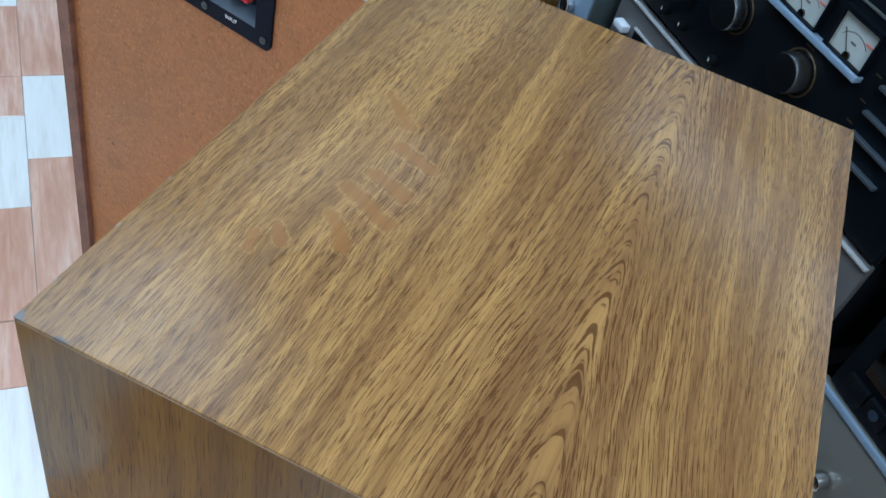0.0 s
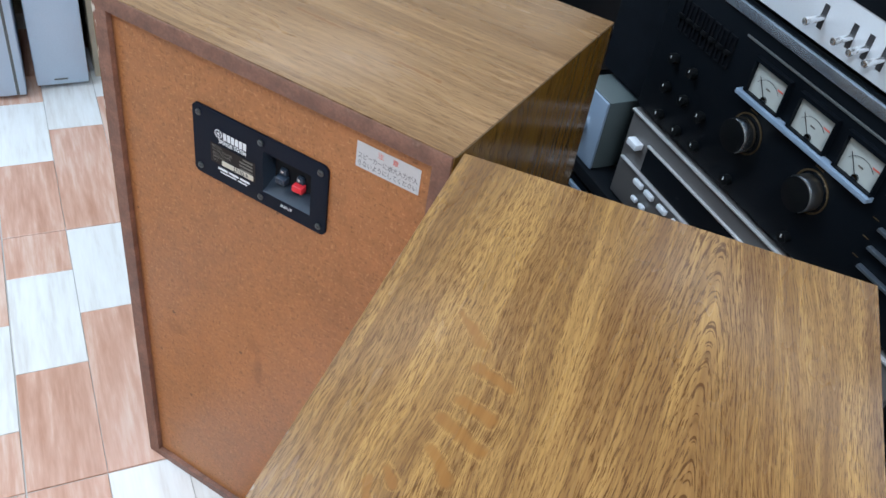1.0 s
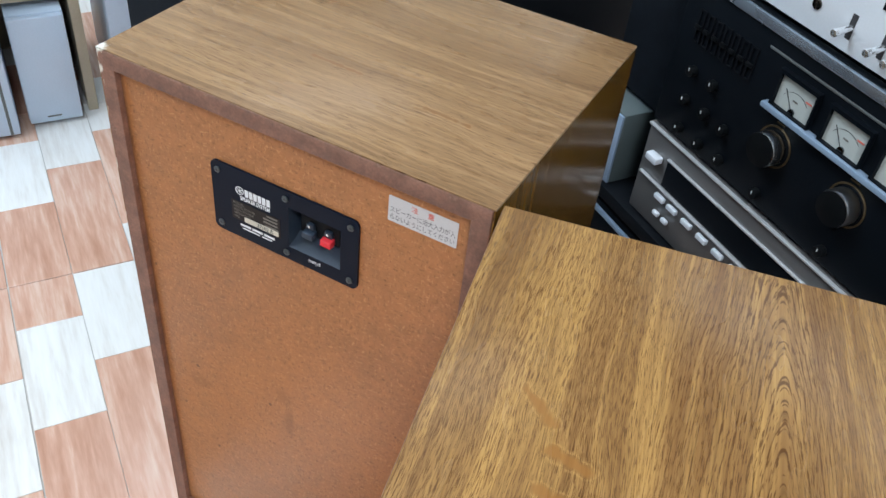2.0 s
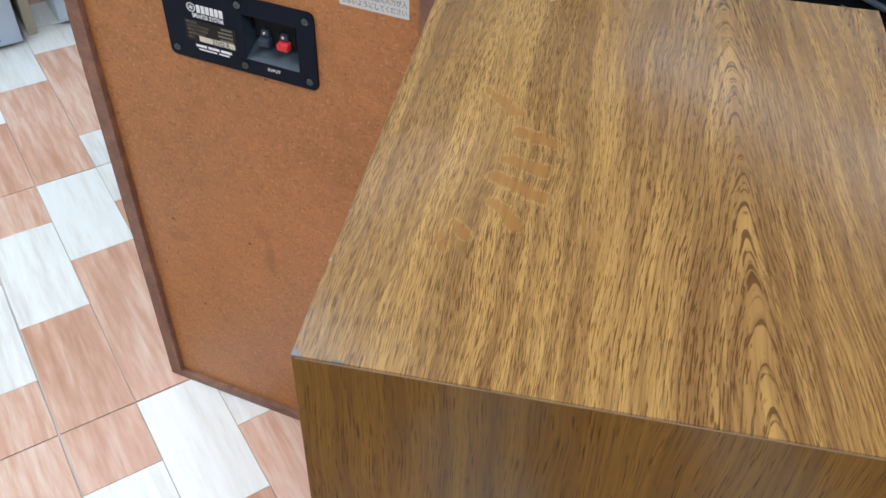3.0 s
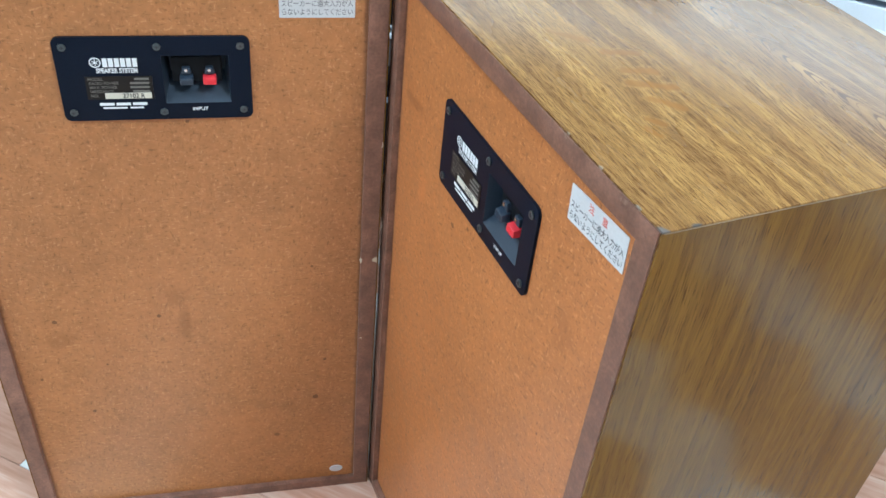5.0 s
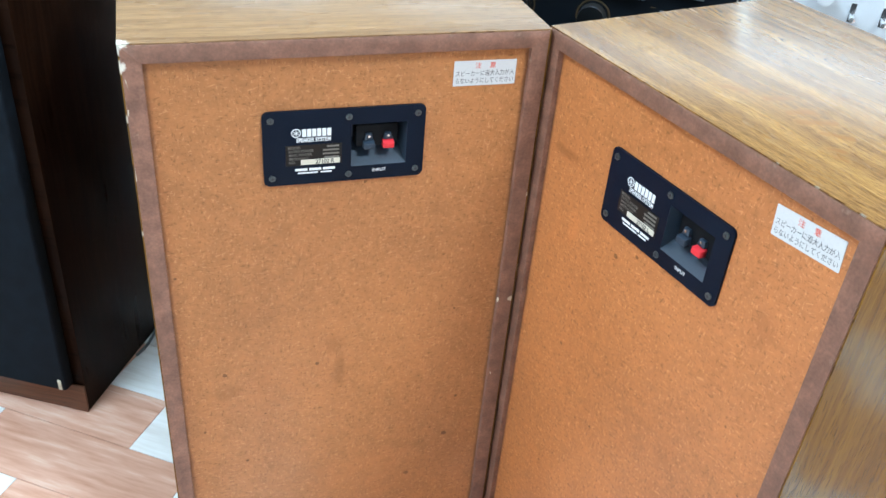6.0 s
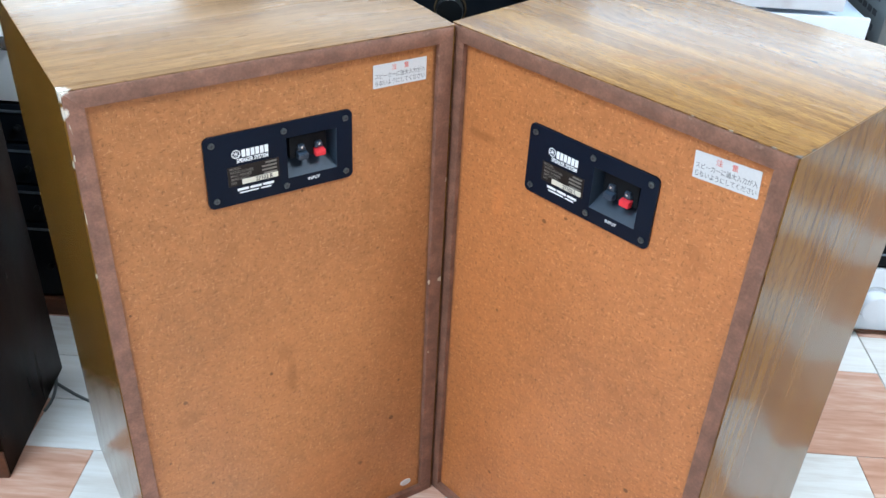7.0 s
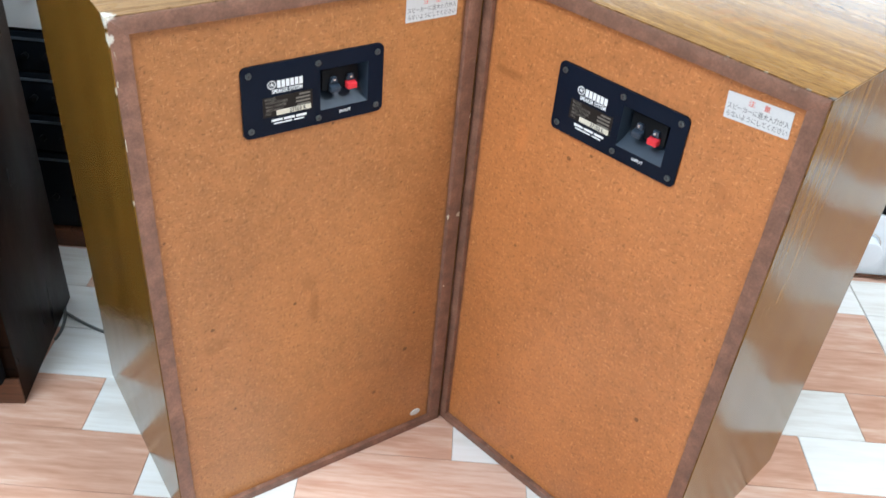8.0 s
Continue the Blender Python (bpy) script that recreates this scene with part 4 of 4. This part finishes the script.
# units left, behind the dark speaker
base = thing("brown_plinth", ROOM @ pose(-1.10, 0.30, 0), "red-brown wooden plinth under the black units", "plinth")
part("board", box_bm(0, 0.56, 0, 0.36, 0, 0.032, 0.002), RED_WOOD, base)
z = 0.032
for h, mat, name, label in ((0.138, BLACK_METAL, "black_amplifier", "black amplifier on the brown plinth"), (0.064, BLACK_METAL, "black_tuner", "slim black tuner in a stack"), (0.068, BLACK_METAL, "black_tuner", "slim black tuner under the silver unit"), (0.062, BLACK_METAL, "black_timer", "slim black timer in a stack"), (0.150, WHITE_CASE, "silver_receiver", "pale silver receiver with small jacks on the stack")):
    s = unit(name, -1.09, -0.555, 0.305, z, z + h, 0.30, mat, label, "audio unit")
    part("trim_line", box_bm(0.01, 0.525, -0.0016, 0.0, h - 0.012, h - 0.0085), GUN_METAL, s)
    if mat is WHITE_CASE:
        knob(s, 0.500, 0.055, 0.005, 0.006, KNOB_RIM)
        knob(s, 0.490, 0.095, 0.010, 0.016, CHROME)
    else:
        for k in range(5):
            knob(s, 0.505 - 0.03 * k, h * 0.45, 0.0045, 0.008, SMALL_BLACK)
    z += h

# cord on the floor between the stacks
curve = bpy.data.curves.new("cord", "CURVE")
curve.dimensions, curve.bevel_depth, curve.bevel_resolution = "3D", 0.0022, 3
for pts in (((-0.40, 0.50), (-0.375, 0.44), (-0.345, 0.37), (-0.315, 0.345), (-0.30, 0.33)), ((-0.375, 0.52), (-0.36, 0.46), (-0.375, 0.41), (-0.40, 0.385))):
    sp = curve.splines.new("NURBS")
    sp.points.add(len(pts) - 1)
    for p, (x, y) in zip(sp.points, pts):
        p.co = (x, y, 0.0024, 1)
    sp.use_endpoint_u, sp.order_u = True, 4
tmp = new("cord_path", curve)
me = bpy.data.meshes.new_from_object(tmp.evaluated_get(bpy.context.evaluated_depsgraph_get()))
bpy.data.objects.remove(tmp)
me.materials.clear()
me.materials.append(CORD)
tagged(new("cord", me), "thin grey electric cord lying on the tiles", "cord")


# ---------------- cabinets by the far wall ----------------
def pale_cabinet(name, u, v0, v1, h, label):
    ob = thing(name, ROOM @ pose(u, v0, 0), label, "cabinet")
    w = v1 - v0
    part("case", box_bm(-0.26, -0.008, 0, w, 0.006, h, 0.003), PALE_BLUE, ob)
    part("door", box_bm(-0.0075, 0.006, 0.001, w - 0.001, 0.008, h - 0.002, 0.002), PALE_BLUE, ob, "smooth pale blue-grey door")
    part("foot", box_bm(-0.25, -0.01, 0.004, w - 0.004, 0, 0.007), BLACK_BODY, ob)
    return ob


one = pale_cabinet("pale_cabinet", -1.142, -0.56, -0.280, 0.42, "pale blue-grey steel cabinet with a dark seam on the tiles")
part("seam", box_bm(0.0062, 0.0072, 0.262, 0.267, 0.01, 0.41), VENT_GREY, one)
two = pale_cabinet("pale_cabinet", -1.168, -0.262, -0.168, 0.218, "small pale blue-grey steel cabinet with a label near its foot")
part("name_bar", box_bm(0.0062, 0.0068, 0.032, 0.056, 0.018, 0.021), VENT_GREY, two)
cup = thing("beige_cupboard", ROOM @ pose(-1.19, -0.60, 0), "beige laminate cupboard standing behind the pale cabinets", "cupboard")
part("side", box_bm(-0.30, -0.002, 0.445, 0.463, 0, 0.80, 0.001), BEIGE, cup)
part("side", box_bm(-0.30, -0.285, 0.0, 0.4445, 0, 0.80, 0.001), BEIGE, cup)
part("shelf", box_bm(-0.2845, -0.004, 0.0, 0.4445, 0.232, 0.25, 0.001), BEIGE, cup)
part("top", box_bm(-0.30, 0.0, 0.0, 0.47, 0.8005, 0.82, 0.001), BEIGE, cup)
grey = pale_cabinet("grey_cabinet", -1.20, -0.095, 0.16, 0.62, "pale grey cabinet by the wall beside the cupboard")

# ---------------- room shell and floor ----------------
T = 0.12
structure("wall_west", box_bm(UMIN - T, UMIN, VMIN, VMAX, 0, TALL), WALL, "plain white painted wall")
structure("wall_east", box_bm(UMAX, UMAX + T, VMIN, VMAX, 0, TALL), WALL, "plain white painted wall")
structure("wall_south", box_bm(UMIN - T, UMAX + T, VMIN - T, VMIN, 0, TALL), WALL, "plain white painted wall")
# assumed opening for the unseen window's daylight
structure("wall_north", plate_bm([(UMIN - T, 0), (UMAX + T, 0), (UMAX + T, TALL), (UMIN - T, TALL)], VMAX, VMAX + T, [(-1.6, 0.6), (2.0, 0.6), (2.0, 1.7), (-1.6, 1.7)]), WALL, "white wall with a wide window opening")
structure("ceiling", box_bm(UMIN - T, UMAX + T, VMIN - T, VMAX + T, TALL, TALL + 0.1), CEILING, "plain white ceiling")
floor = structure("floor", box_bm(UMIN - T, UMAX + T, VMIN - T, VMAX + T, -0.08, -0.0022), GROUT, "tiled floor of orange and white wood-print blocks")

SU, SV, U0, V0 = 0.0950, 0.0924, -0.265, -0.348
blocks = []
for j in range(math.floor((VMIN - V0) / SV), math.ceil((VMAX - V0) / SV)):
    start = (1 - j) % 5
    i = math.floor((UMIN - U0) / SU) - 5
    i += (start - i) % 5
    while U0 + i * SU < UMAX:
        for a, b, white in ((i, i + 2, True), (i + 2, i + 5, False)):
            cuts = [a] + [k for k in range(a + 1, b) if k % 5 == 0] + [b]
            for c, d in zip(cuts, cuts[1:]):
                u0 = max(U0 + c * SU + (0.0011 if c % 5 == 0 else 0.0003), UMIN)
                u1 = min(U0 + d * SU - (0.0011 if d % 5 == 0 else 0.0003), UMAX)
                v0 = max(V0 + j * SV + (0.0011 if j % 5 == 0 else 0.0004), VMIN)
                v1 = min(V0 + (j + 1) * SV - (0.0011 if (j + 1) % 5 == 0 else 0.0004), VMAX)
                if u1 - u0 > 0.005 and v1 - v0 > 0.005:
                    blocks.append((u0, u1, v0, v1, white))
        i += 5
blocks.sort(key=lambda q: math.hypot((q[0] + q[1]) / 2 + 0.20, (q[2] + q[3]) / 2 + 0.02))


def slab(u, v):
    """Faces of a block of that size round its middle, with a narrow eased top edge."""
    e, top, low = 0.0005, 0.0, -0.006
    ring = lambda x, y, z: [(-x, -y, z), (x, -y, z), (x, y, z), (-x, y, z)]
    pts = ring(u / 2, v / 2, low) + ring(u / 2, v / 2, top - e) + ring(u / 2 - e, v / 2 - e, top)
    faces = [(8, 9, 10, 11)]
    for k in (0, 4):
        faces += [(k + i, k + (i + 1) % 4, k + 4 + (i + 1) % 4, k + 4 + i) for i in range(4)]
    return pts, faces


shared = {}
for u0, u1, v0, v1, white in blocks[:300]:
    key = (round(u1 - u0, 4), round(v1 - v0, 4), white)
    if key not in shared:
        me = bpy.data.meshes.new("tile_block")
        pts, faces = slab(key[0], key[1])
        me.from_pydata(pts, [], faces)
        me.materials.append(TILE_WHITE if white else TILE_ORANGE)
        shared[key] = me
    ob = new("tile_block", shared[key])
    ob.parent = floor
    ob.location = ((u0 + u1) / 2, (v0 + v1) / 2, 0)
for white in (True, False):
    allp, allf = [], []
    for u0, u1, v0, v1, w in blocks[300:]:
        if w is white:
            pts, faces = slab(u1 - u0, v1 - v0)
            k = len(allp)
            allp += [(x + (u0 + u1) / 2, y + (v0 + v1) / 2, z) for x, y, z in pts]
            allf += [tuple(i + k for i in f) for f in faces]
    me = bpy.data.meshes.new("far_tile_blocks")
    me.from_pydata(allp, [], allf)
    me.materials.append(TILE_WHITE_FAR if white else TILE_ORANGE_FAR)
    ob = new("far_tile_blocks", me)
    ob.parent = floor
    tagged(ob, kind="stuff")
